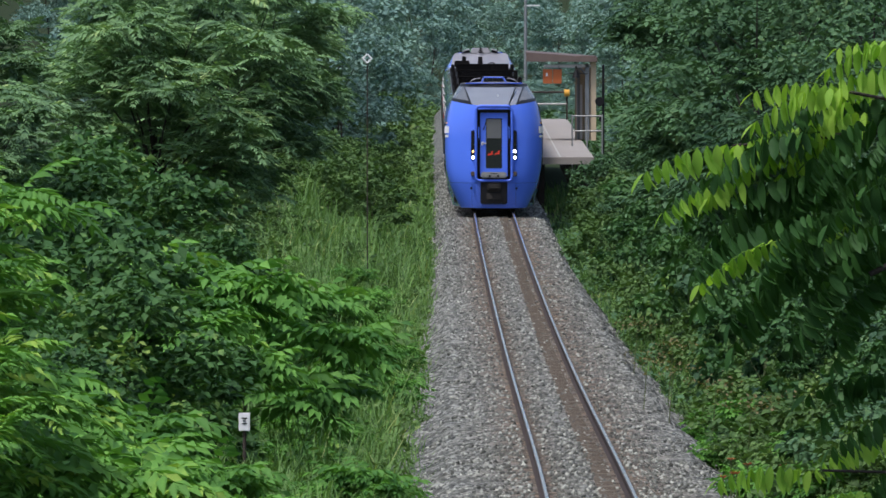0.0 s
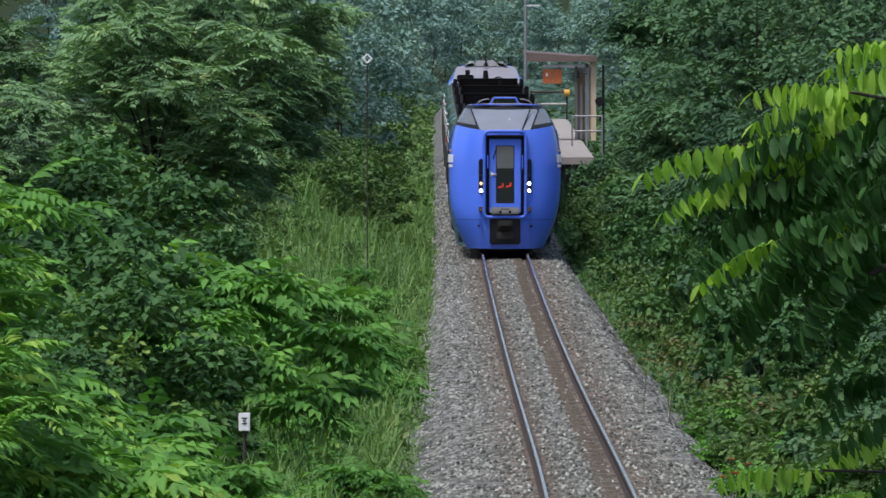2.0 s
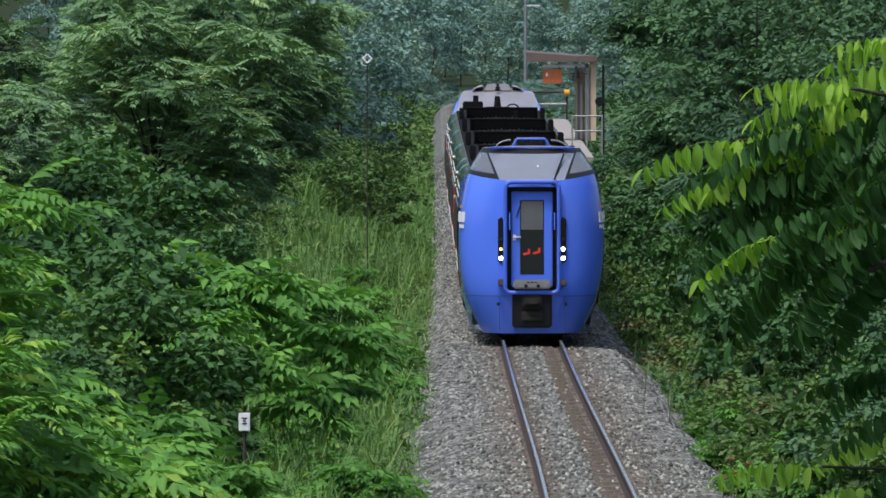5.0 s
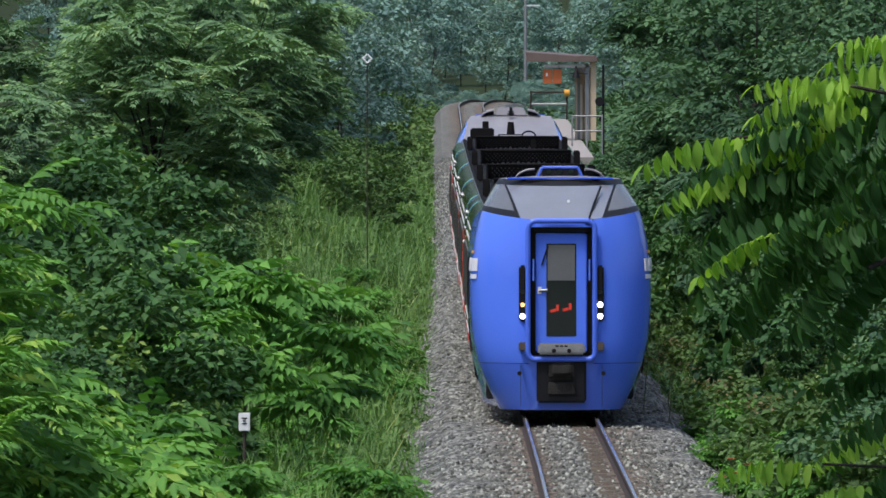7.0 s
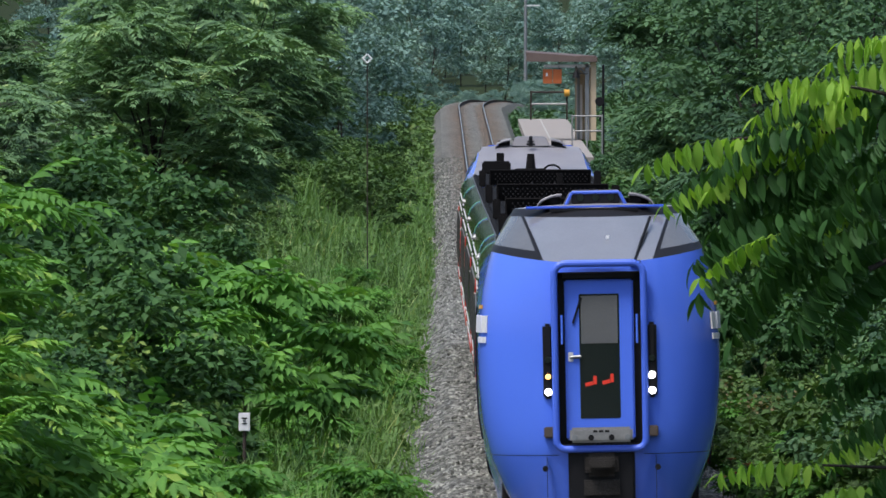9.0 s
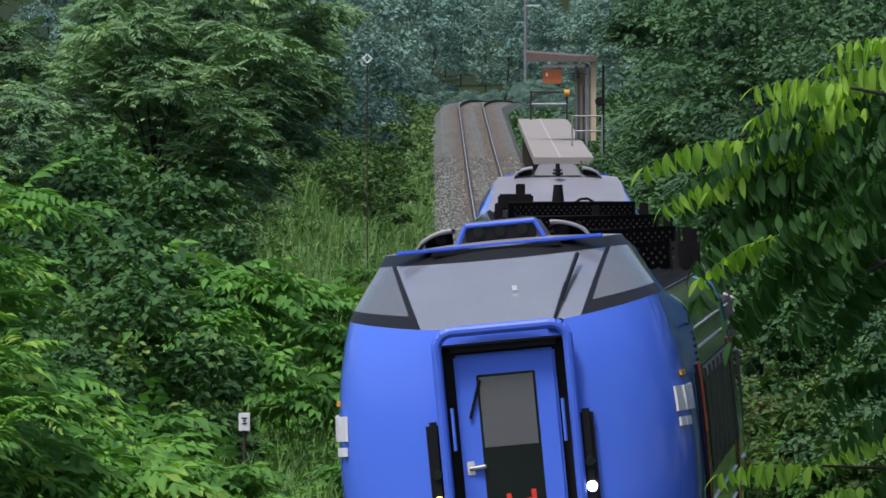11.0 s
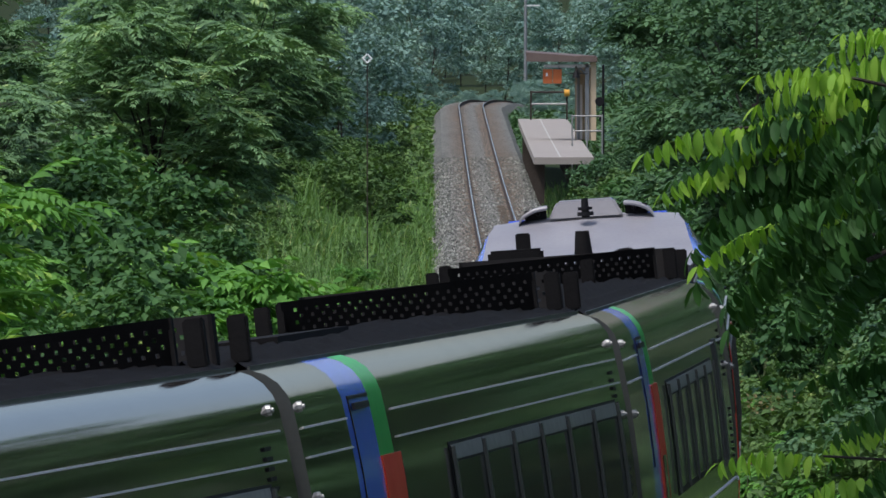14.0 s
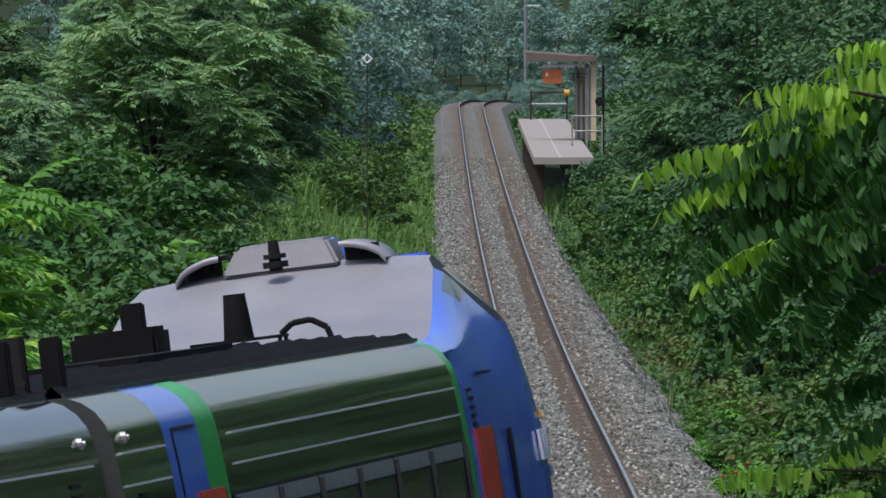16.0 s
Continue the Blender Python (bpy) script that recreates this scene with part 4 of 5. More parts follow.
def frond(pairs, leaflet, width, droop, rng, hang=0.0, shape=kite, loose=0.07):
    """A feathered leaf of unit length along x: a bent stalk with leaflets in pairs and one at the tip."""
    stalk = lambda t: np.array([t, 0, 0.12 * np.sin(t * 2.2) - droop * t * t])
    pieces = []
    ts = np.linspace(0.16, 0.97, pairs)
    for k, t in enumerate(ts):
        for s in (-1, 1):
            L = leaflet * (0.75 + 0.5 * np.sin(np.pi * (0.15 + 0.75 * t))) * rng.uniform(0.9, 1.1)
            az, el = s * (1.05 - 0.35 * t + rng.normal(0, loose)), -0.25 - 0.35 * t - hang + rng.normal(0, 0.05 + loose)
            R = turn(np.array([az]), np.array([el]), np.array([rng.normal(0, 0.2)]))
            pieces.append(scatter(shape(1, width / leaflet), stalk(t)[None], R, [L]))
    pieces.append(scatter(shape(1, width / leaflet), stalk(1.0)[None], turn(np.array([0.0]), np.array([-0.7]), np.array([0.0])), [leaflet]))
    a, b, c = stalk(0), stalk(0.5), stalk(1)
    w = np.array([0, 0.006, 0])
    pieces.append((np.stack([a - w, a + w, b + w * 0.7, b - w * 0.7, c]), np.array([(0, 1, 2), (0, 2, 3), (3, 2, 4)])))
    return join(pieces)


RNG = np.random.default_rng(11)
FRONDS = [frond(7, 0.30, 0.115, d, RNG) for d in (0.25, 0.4, 0.55)]
BOLD_FRONDS = [frond(5, 0.36, 0.155, d, RNG, 0.1) for d in (0.3, 0.45)]


def leaf_sphere(n, rng, up=0.0):
    d = rng.normal(size=(n, 3))
    d /= np.linalg.norm(d, axis=1, keepdims=True)
    if up:
        d[:, 2] = np.where(d[:, 2] < -0.2, -d[:, 2] * up, d[:, 2])
        d /= np.linalg.norm(d, axis=1, keepdims=True)
    return d


def lobes_of(rng, n, height, radius, base):
    """Centres and radii of the clumps that make up an uneven crown."""
    c, r = [], []
    for k in range(n):
        t = (k + 0.5) / n
        a = k * 2.4 + rng.uniform(-0.5, 0.5)
        h = base + (height - base) * (0.12 + 0.8 * t + rng.uniform(-0.06, 0.06))
        reach = radius * np.sqrt(max(0.05, 1 - (1.7 * (t - 0.42)) ** 2)) * rng.uniform(0.45, 0.95)
        c.append((reach * np.cos(a), reach * np.sin(a), h))
        r.append(radius * rng.uniform(0.25, 0.40))
    return np.array(c), np.array(r)


def trunk_mesh(rng, height, radius, lobes, mat):
    bm = bmesh.new()
    top = Vector((rng.normal(0, 0.1), rng.normal(0, 0.1), height * 0.55))
    mid = Vector((rng.normal(0, 0.1), rng.normal(0, 0.1), height * 0.28))
    rod((0, 0, -0.3), mid, radius, radius * 0.8, 8, bm)
    rod(mid, top, radius * 0.8, radius * 0.55, 8, bm)
    for c in lobes:
        c = Vector(c)
        s = mid.lerp(top, min(1.0, max(0.0, (c.z - height * 0.3) / height)))
        k = s.lerp(c, 0.5) + Vector((0, 0, 0.08 * height * rng.uniform(0, 0.6)))
        rod(s, k, radius * 0.24, radius * 0.15, 5, bm)
        rod(k, c, radius * 0.15, radius * 0.05, 5, bm)
    me = bpy.data.meshes.new("trunk")
    bm.to_mesh(me)
    bm.free()
    me.materials.append(mat)
    return me


def feather_crown(rng, centres, radii, rosettes, length, fronds, shape=FRONDS):
    """Rosettes of feathered leaves over the upper sides of the clumps."""
    groups = [[] for _ in shape]
    for c, r in zip(centres, radii):
        n = max(3, int(rosettes * (r / radii.mean()) ** 2))
        d = leaf_sphere(n, rng, 0.6)
        p = c + d * r * rng.uniform(0.3, 1.08, (n, 1)) * np.array([1, 1, 0.8])
        for q, dd in zip(p, d):
            a0 = rng.uniform(0, 6.28)
            out = np.arctan2(dd[1], dd[0])
            for k in range(fronds):
                az = a0 + k * 6.283 / fronds + rng.normal(0, 0.2)
                az = az + 0.35 * np.sin(out - az)
                groups[rng.integers(len(shape))].append((*q, az, rng.normal(0.32, 0.22), rng.normal(0, 0.25), length * rng.uniform(0.7, 1.15)))
    out = []
    for g, t in zip(groups, shape):
        g = np.array(g)
        out.append(scatter(t, g[:, :3], turn(g[:, 3], g[:, 4], g[:, 5]), g[:, 6]))
    return join(out)


def broad_crown(rng, centres, radii, leaves, size, ratio=0.62):
    """Single leaves in small tilted sprays over the clumps, thinner inside."""
    P, A = [], []
    for c, r in zip(centres, radii):
        n = max(20, int(leaves * (r / radii.mean()) ** 2 / len(radii)))
        m = max(4, n // 9)
        d = leaf_sphere(m, rng, 0.5)
        hub = c + d * r * rng.uniform(0.58, 1.10, (m, 1)) * np.array([1, 1, 0.85])
        which = rng.integers(m, size=n)
        p = hub[which] + rng.normal(0, 0.11 * r + 0.3 * size, (n, 3)) * np.array([1, 1, 0.45])
        P.append(p)
        az = np.arctan2(d[which, 1], d[which, 0]) + rng.normal(0, 1.0, n)
        A.append(np.stack([az, rng.normal(-0.25, 0.4, n), rng.normal(0, 0.5, n), size * rng.uniform(0.6, 1.3, n)], 1))
    P, A = np.concatenate(P), np.concatenate(A)
    return scatter(kite(1, ratio, 0.15), P, turn(A[:, 0], A[:, 1], A[:, 2]), A[:, 3])


def plant(name, category, label, group, crown, leaf, trunk=None):
    ob = tagged(new(name), label, category, group=group)
    if trunk:
        part("trunk", trunk, ob)
    part("crown", tri_mesh("crown", crown[0], crown[1], leaf), ob, "")
    return ob


def walnut_tree(seed, height=8.0, radius=3.4, lobes=19, rosettes=19, length=0.66, leaf=None):
    rng = np.random.default_rng(seed)
    c, r = lobes_of(rng, lobes, height, radius, height * 0.10)
    inner = np.array([(0.3 * radius * np.cos(k * 1.7), 0.3 * radius * np.sin(k * 1.7), height * h) for k, h in enumerate((0.22, 0.34, 0.46, 0.58, 0.7))])
    c, r = np.concatenate([c, inner]), np.concatenate([r, np.full(5, radius * 0.42)])
    return plant("walnut_tree", "tree", "leafy green walnut tree with long feathered leaves", "walnut trees", feather_crown(rng, c, r, rosettes, length, 5), leaf or L_WALNUT, trunk_mesh(rng, height, 0.13, c, M_BARK))


def forest_tree(seed, height=9.0, radius=2.9, lobes=15, leaves=8000, size=0.17, leaf=None, name="forest_tree", label="dense dark green broad-leaved tree", group="broad-leaved trees", stem=0.15):
    rng = np.random.default_rng(seed)
    c, r = lobes_of(rng, lobes, height, radius, height * 0.10)
    return plant(name, "tree", label, group, broad_crown(rng, c, r, leaves, size), leaf or L_DARK, trunk_mesh(rng, height, stem, c, M_BARK))


def walnut_sapling(seed, height=2.8, radius=1.3, leaf=None):
    rng = np.random.default_rng(seed)
    c, r = lobes_of(rng, 6, height, radius, height * 0.25)
    return plant("walnut_sapling", "shrub", "young walnut with bright feathered leaves", "walnut saplings", feather_crown(rng, c, r, 8, 0.66, 5, BOLD_FRONDS), leaf or L_YOUNG, trunk_mesh(rng, height, 0.035, c, M_STEM))


def bush(seed, height=1.8, radius=1.1, leaves=2200, size=0.13, leaf=None, name="bush", label="leafy green bush beside the track", group="bushes"):
    rng = np.random.default_rng(seed)
    c, r = lobes_of(rng, 8, height, radius, 0.1)
    r = r * 1.1
    return plant(name, "shrub", label, group, broad_crown(rng, c, r, leaves, size, 0.7), leaf or L_SHRUB, trunk_mesh(rng, height, 0.03, c, M_STEM))


def stand(ob, spots, rng, sink=0.1):
    """Sets a plant at its first spot and copies at the others: x, y, scale, or with a fourth number the height factor too."""
    for k, (x, y, sc, *more) in enumerate(spots):
        m = Matrix.Translation((x, y, float(ground_z(x, y)) - sink)) @ pose(0, 0, 0, rng.normal(0, 3), rng.normal(0, 3), rng.uniform(0, 360)) @ Matrix.Diagonal((sc, sc, sc * (more[0] if more else 1), 1))
        if k == 0:
            ob.matrix_basis = m
        else:
            copy_thing(ob, m)


def off(y, d):
    return float(track_x(min(y, 640))) + d


def build_plants():
    rng = np.random.default_rng(5)
    # walnut trees on the left bank
    w1, w2 = walnut_tree(1), walnut_tree(2, 7.2, 2.7, 11)
    stand(w1, [(-5.7, 243, 0.80), (-7.4, 318, 0.95), (-9.9, 262, 0.9)], rng)
    stand(w2, [(-5.2, 300, 0.85), (-5.2, 350, 1.0), (-8.4, 225, 0.8), (-4.8, 405, 0.95)], rng)
    # walnuts on the right, their leaf colour darkened in place of shade
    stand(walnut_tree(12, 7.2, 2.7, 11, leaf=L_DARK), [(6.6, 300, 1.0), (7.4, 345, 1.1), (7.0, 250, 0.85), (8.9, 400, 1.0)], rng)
    stand(walnut_tree(3, 6.0, 2.1, 10, 13, 0.6, L_YOUNG), [(-4.95, 113, 0.95), (-4.55, 106, 0.72), (-5.6, 122, 0.9)], rng)
    # saplings
    s1, s2, s3 = walnut_sapling(4), walnut_sapling(5, 2.3, 1.2), walnut_sapling(6, 1.8, 1.1)
    stand(s1, [(-2.95, 187, 1.1), (-3.8, 178, 0.9), (-2.35, 199, 0.85), (-5.0, 190, 1.0), (-4.3, 205, 1.0)], rng)
    stand(s2, [(-3.2, 127, 1.0), (-2.35, 127, 0.75), (-4.5, 124, 1.1), (-3.2, 138, 0.8), (-4.3, 140, 1.0), (-5.3, 150, 1.1)], rng)
    stand(s3, [(-3.7, 163, 0.7), (-4.4, 162, 1.1), (-1.7, 198, 0.6), (4.9, 163, 0.95), (5.5, 156, 0.7), (4.4, 176, 0.6), (5.9, 172, 1.0), (4.35, 170, 0.65), (4.9, 169, 0.8), (5.3, 178, 0.9), (4.3, 188, 0.7), (5.2, 197, 0.9), (4.3, 205, 0.6), (4.7, 160, 0.6), (5.4, 164, 0.75), (5.1, 183, 0.7), (5.9, 187, 0.8), (4.6, 194, 0.6), (6.3, 180, 0.9)], rng)
    # vines and low bushes
    vine = bush(7, 3.0, 1.7, 5200, 0.15, L_VINE, "vine_mound", "mound of broad-leaved creeper over shrubs", "creeper mounds")
    stand(vine, [(-4.2, 172, 1.05), (-5.2, 178, 1.15), (-4.4, 206, 0.9), (-6.2, 200, 1.2), (-4.9, 150, 0.8), (-5.4, 226, 1.1), (-6.6, 229, 1.2), (-3.9, 224, 0.8)], rng)
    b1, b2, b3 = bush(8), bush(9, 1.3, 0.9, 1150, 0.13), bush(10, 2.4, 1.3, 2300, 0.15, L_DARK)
    left, right, dark = [], [], []
    for k in range(34):
        y = 190 + 280 * rng.random() ** 1.2
        left.append((off(y, -rng.uniform(5.2, 9.5)), y, rng.uniform(0.6, 1.0)))
    for k in range(60):
        y = 150 + 242 * rng.random() ** 1.1
        right.append((off(y, rng.uniform(2.9, 4.3)), y, rng.uniform(0.6, 1.15)))
    for k in range(44):
        y = 165 + 230 * rng.random()
        dark.append((off(y, rng.uniform(3.9, 6.6)), y, rng.uniform(0.7, 1.2)))
    for k in range(34):
        y = rng.uniform(330, 620)
        left.append((off(y, -rng.uniform(3.3, 5.4)), y, rng.uniform(0.9, 1.5)))
    for k in range(16):
        y = 150 + rng.uniform(0, 40)
        right.append((off(y, rng.uniform(2.5, 5.2)), y, rng.uniform(0.5, 0.8)))
    # low weeds that creep over both edges of the stones
    low = np.random.default_rng(77)
    creep = [(-2.85, 169.6, 0.5), (-2.60, 166.2, 0.34)]
    for k in range(30):
        y = 150 + 190 * low.random() ** 1.2
        creep.append((off(y, -low.uniform(2.35, 4.2)), y, low.uniform(0.6, 1.0)))
    for k in range(30):
        y = 158 + 200 * low.random()
        creep.append((off(y, low.uniform(2.3, 2.95) - (y - 158) * 0.0015), y, low.uniform(0.3, 0.62)))
    stand(b2, right, rng)
    stand(copy_thing(b2, Matrix()), creep, low)
    sprout = []
    for k in range(20):
        y = 158 + 130 * (k + low.random()) / 20
        sprout.append((off(y, -low.uniform(2.7, 4.2)), y, low.uniform(0.6, 0.85)))
    stand(copy_thing(s3, Matrix()), sprout, low)
    dark += [(4.85, 400, 0.95), (4.5, 393, 0.6), (5.5, 407, 0.9)]
    for k in range(20):
        y = 158 + 110 * rng.random()
        left.append((off(y, rng.uniform(2.9, 5.4)), y, rng.uniform(0.45, 0.8)))
    for k in range(46):
        y = 156 + 150 * low.random() ** 1.3
        left.append((off(y, low.uniform(3.0, 5.6)), y, low.uniform(0.6, 1.05), low.uniform(0.9, 1.25)))
    stand(b1, left, rng)
    stand(b3, dark, rng)
    # leafy clumps that rise from the stones on the right
    b4 = bush(51, 2.1, 1.0, 1500, 0.19, L_SHRUB, "bush", "rounded leafy shrub on the bank beside the track", "bank shrubs")
    b5 = bush(52, 2.3, 1.1, 1700, 0.17, L_VINE, "bush", "dark green leafy shrub on the bank beside the track", "bank shrubs")
    light, deep = [], []
    for k in range(34):
        y = 160 + 165 * (k + low.random()) / 34
        light.append((off(y, low.uniform(3.3, 5.0)), y, low.uniform(0.55, 0.95), low.uniform(0.9, 1.2)))
        deep.append((off(y + 3, low.uniform(3.1, 5.6)), y + 3, low.uniform(0.6, 1.15), low.uniform(1.0, 1.3)))
    stand(b4, light, low)
    stand(b5, deep, low)
    # dark woods to the right, and beyond the shelter
    t1, t2 = forest_tree(21, leaves=7000), forest_tree(22, 10.5, 3.1, 17, 8000)
    stand(t1, [(7.2, 272, 0.95), (9.6, 275, 1.1), (10.8, 318, 1.15), (8.2, 372, 0.95), (8.4, 235, 0.85), (7.6, 215, 0.7), (9.2, 205, 0.85)], rng)
    stand(t2, [(8.5, 288, 0.95), (9.6, 355, 1.0), (9.3, 440, 1.1), (8.8, 470, 1.0), (9.5, 250, 0.85), (10.4, 222, 0.85)], rng)
    # dense wood right of the curve, added out of view for the cars' reflections
    wood = forest_tree(27, 10.0, 3.4, 13, 2600, 0.34, L_DARK)
    stand(wood, [(9 + 4.2 * (k % 2) + rng.uniform(-0.6, 0.6) + max(0, (y - 115) * 0.035), y, rng.uniform(0.9, 1.2), 0.85) for k, y in enumerate(np.arange(70, 190, 5.5))] + [(19 + rng.uniform(-2, 2), y, 1.25, 0.85) for y in np.arange(75, 190, 16.0)], rng)
    # farther woods, with haze put into their leaf colour
    far = forest_tree(31, 9.5, 3.0, 17, 7000, 0.23, L_FAR, "distant_tree", "distant broad-leaved tree, its green paled for haze", "distant trees", 0.05)
    far2 = forest_tree(32, 6.5, 2.6, 12, 5000, 0.22, L_FAR, "distant_tree", "distant rounded tree, its green paled for haze", "distant trees", 0.05)
    f1 = [(-3.9, 452, 0.75), (-4.2, 500, 0.8), (-4.0, 548, 0.75), (-6.3, 470, 1.0), (-3.9, 600, 0.75), (-7.0, 430, 1.0)]
    f2 = []
    for k in range(22):
        y = 420 + 200 * (k + rng.random()) / 22
        f1.append((off(y, -rng.uniform(4.6, 15)), y, rng.uniform(0.85, 1.15)))
    for k in range(18):
        y = 440 + 200 * (k + rng.random()) / 18
        f1.append((off(y, rng.uniform(7.0, 15)), y, rng.uniform(0.85, 1.15)))
    for k in range(46):
        y = rng.uniform(700, 880)
        f1.append((-26 + 56 * (k + rng.random()) / 46, y, rng.uniform(0.8, 1.25)))
    for k in range(34):
        y = rng.uniform(640, 760)
        f2.append((rng.uniform(-9, 16), y, rng.uniform(0.35, 0.75)))
    for k in range(14):
        y = rng.uniform(500, 640)
        f2.append((off(y, rng.uniform(3.2, 6.0)), y, rng.uniform(0.35, 0.6)))
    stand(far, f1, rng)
    for k in range(40):
        y = rng.uniform(626, 668)
        x = rng.uniform(-8, 15)
        if abs(x - float(track_x(y))) > 2.7:
            f2.append((x, y, rng.uniform(0.3, 0.5)))
    f2 += [(-0.5, 648, 0.45), (0.8, 655, 0.5), (2.0, 662, 0.5), (1.2, 672, 0.65), (-1.5, 660, 0.6), (2.8, 676, 0.7), (0.0, 684, 0.75), (-2.4, 650, 0.55), (4.3, 600, 0.74), (5.6, 606, 0.8), (4.5, 660, 0.85), (4.9, 672, 0.92), (4.2, 668, 0.82), (5.3, 664, 0.85), (4.3, 640, 0.74), (4.9, 645, 0.8), (3.9, 632, 0.6), (4.6, 634, 0.72), (3.5, 642, 0.55), (6.2, 640, 0.7), (5.5, 628, 0.5)]
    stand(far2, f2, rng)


build_plants()


def build_grass():
    rng = np.random.default_rng(8)
    # long bent blades on the verges
    n = 62000
    y = 148 + 290 * rng.random(n) ** 1.5
    side = rng.random(n) < 0.72
    edge = np.interp(y, [200, 330], [2.08, 1.66]) + 0.2 * np.sin(y * 0.31) * np.sin(y * 0.83 + 1) + 0.08 * np.sin(y * 2.9)
    d = np.where(side, -(edge + 3.8 * rng.random(n) ** 1.15), edge + 1.7 * rng.random(n) ** 1.6)
    clump = np.sin(y * 0.9 + d * 2.1) * np.sin(y * 0.37 - d * 1.3) + 0.5 * np.sin(y * 2.3)
    keep = rng.random(n) < 0.38 + 0.5 * clump
    y, d = y[keep], d[keep]
    n = len(y)
    x = track_x(y) + d
    tall = np.clip((np.abs(d) - edge[keep] + 0.25) / 1.0, 0.25, 1) * rng.uniform(0.5, 1.25, n) * np.where(d > 0, 0.6, 1.0) * (0.85 + 0.4 * np.sin(y * 0.45 + d) * np.sin(y * 0.21 - d * 1.7 + 2))
    P = np.stack([x, y, ground_z(x, y) - 0.03], 1)
    blade_v = np.array([(0, -0.5, 0), (0, 0.5, 0), (0.10, -0.42, 0.5), (0.10, 0.42, 0.5), (0.36, -0.2, 0.86), (0.36, 0.2, 0.86), (0.66, 0, 0.93)])
    blade_t = np.array([(0, 1, 3), (0, 3, 2), (2, 3, 5), (2, 5, 4), (4, 5, 6)])
    az = rng.uniform(0, 6.283, n)
    w = rng.uniform(0.012, 0.034, n)
    ca, sa = np.cos(az), np.sin(az)
    lean = rng.uniform(0.4, 1.5, n)
    V = np.empty((n, 7, 3))
    bx = blade_v[None, :, 0] * (tall * lean)[:, None]
    by = blade_v[None, :, 1] * w[:, None]
    V[..., 0] = P[:, :1] + bx * ca[:, None] - by * sa[:, None]
    V[..., 1] = P[:, 1:2] + bx * sa[:, None] + by * ca[:, None]
    V[..., 2] = P[:, 2:] + blade_v[None, :, 2] * tall[:, None]
    T = (blade_t[None] + 7 * np.arange(n)[:, None, None]).reshape(-1, 3)
    tagged(new("grass", tri_mesh("grass", V.reshape(-1, 3), T, L_GRASS)), "long bent green grass along the ballast", "grass", kind="stuff")
    # weeds and low leaves that cover the banks
    n = 105000
    y = 146 + 480 * rng.random(n) ** 1.6
    side = rng.random(n) < 0.55
    edge = np.interp(y, [200, 330], [2.35, 1.75])
    d = np.where(side, -(edge + 11 * rng.random(n) ** 1.2), edge + 7 * rng.random(n) ** 1.2)
    x = track_x(y) + d
    ok = ~((y > 388) & (y < 500) & (d > 1.3) & (d < 4.4))
    x, y, d = x[ok], y[ok], d[ok]
    n = len(x)
    bumpy = 0.30 + 0.28 * np.sin(x * 1.9 + y * 0.7) + 0.22 * np.sin(y * 1.6 - x) + 0.15 * np.sin(x * 4 + y * 3)
    P = np.stack([x, y, ground_z(x, y) + np.clip(bumpy, 0.02, 1) * rng.random(n) ** 0.6 * np.clip((np.abs(d) - 1.6), 0.15, 1) * np.where(d > 0, 0.6, 1)], 1)
    size = rng.uniform(0.07, 0.17, n) * (1 + (y - 150) / 450)
    R = turn(rng.uniform(0, 6.283, n), rng.normal(0.1, 0.45, n), rng.normal(0, 0.4, n))
    # right-bank weeds are darker: the bank's shade is put into their colour
    for mine, leaf, text in ((d < 0, L_SHRUB, "low leafy green weeds covering the bank"), (d > 0, L_DARK, "low leafy weeds on the right bank, coloured dark for shade")):
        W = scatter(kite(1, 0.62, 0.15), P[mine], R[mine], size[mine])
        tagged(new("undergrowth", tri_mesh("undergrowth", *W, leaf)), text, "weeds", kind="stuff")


build_grass()


# ---- the walnut branch close to the camera ----
SPRAYS = [frond(10, 0.20, 0.076, d, RNG, 0.95, blade, 0.28) for d in (0.2, 0.42)]


def near_branch(name, sticks, sprays, rng, parent, at):
    """Twigs and feathered leaves about a pivot on the trunk; a spray: base x, y, z, tip x, z, kind."""
    ob = part(name, None, parent, "walnut branch with hanging feathered leaves")
    ob.location = at
    bm = bmesh.new()
    for a, b, r in sticks:
        rod(a, b, r, r * 0.6, 8, bm)
    bm_part("twig", bm, M_BARK, ob)
    for young, mat, text in ((0, L_SHADED, "leaves in a green darkened for shade"), (1, L_SHOOT, "young leaves in a green brightened for light")):
        rows = []
        for x, y, z, tx, tz, kind in sprays:
            if kind != young:
                continue
            dx, dz = tx - x, tz - z
            flat = math.hypot(dx, dz)
            depth = flat * rng.uniform(-0.5, 0.5)
            size = math.hypot(flat, depth)
            rows.append((x, y, z, math.atan2(depth, dx), math.asin(dz / size) + 0.12, rng.normal(0, 0.3), size))
        g = np.array(rows)
        out = [scatter(t, g[k::2, :3], turn(g[k::2, 3], g[k::2, 4], g[k::2, 5]), g[k::2, 6]) for k, t in enumerate(SPRAYS) if len(g[k::2])]
        part("foliage", tri_mesh("foliage", *join(out), mat), ob, text)
    return ob


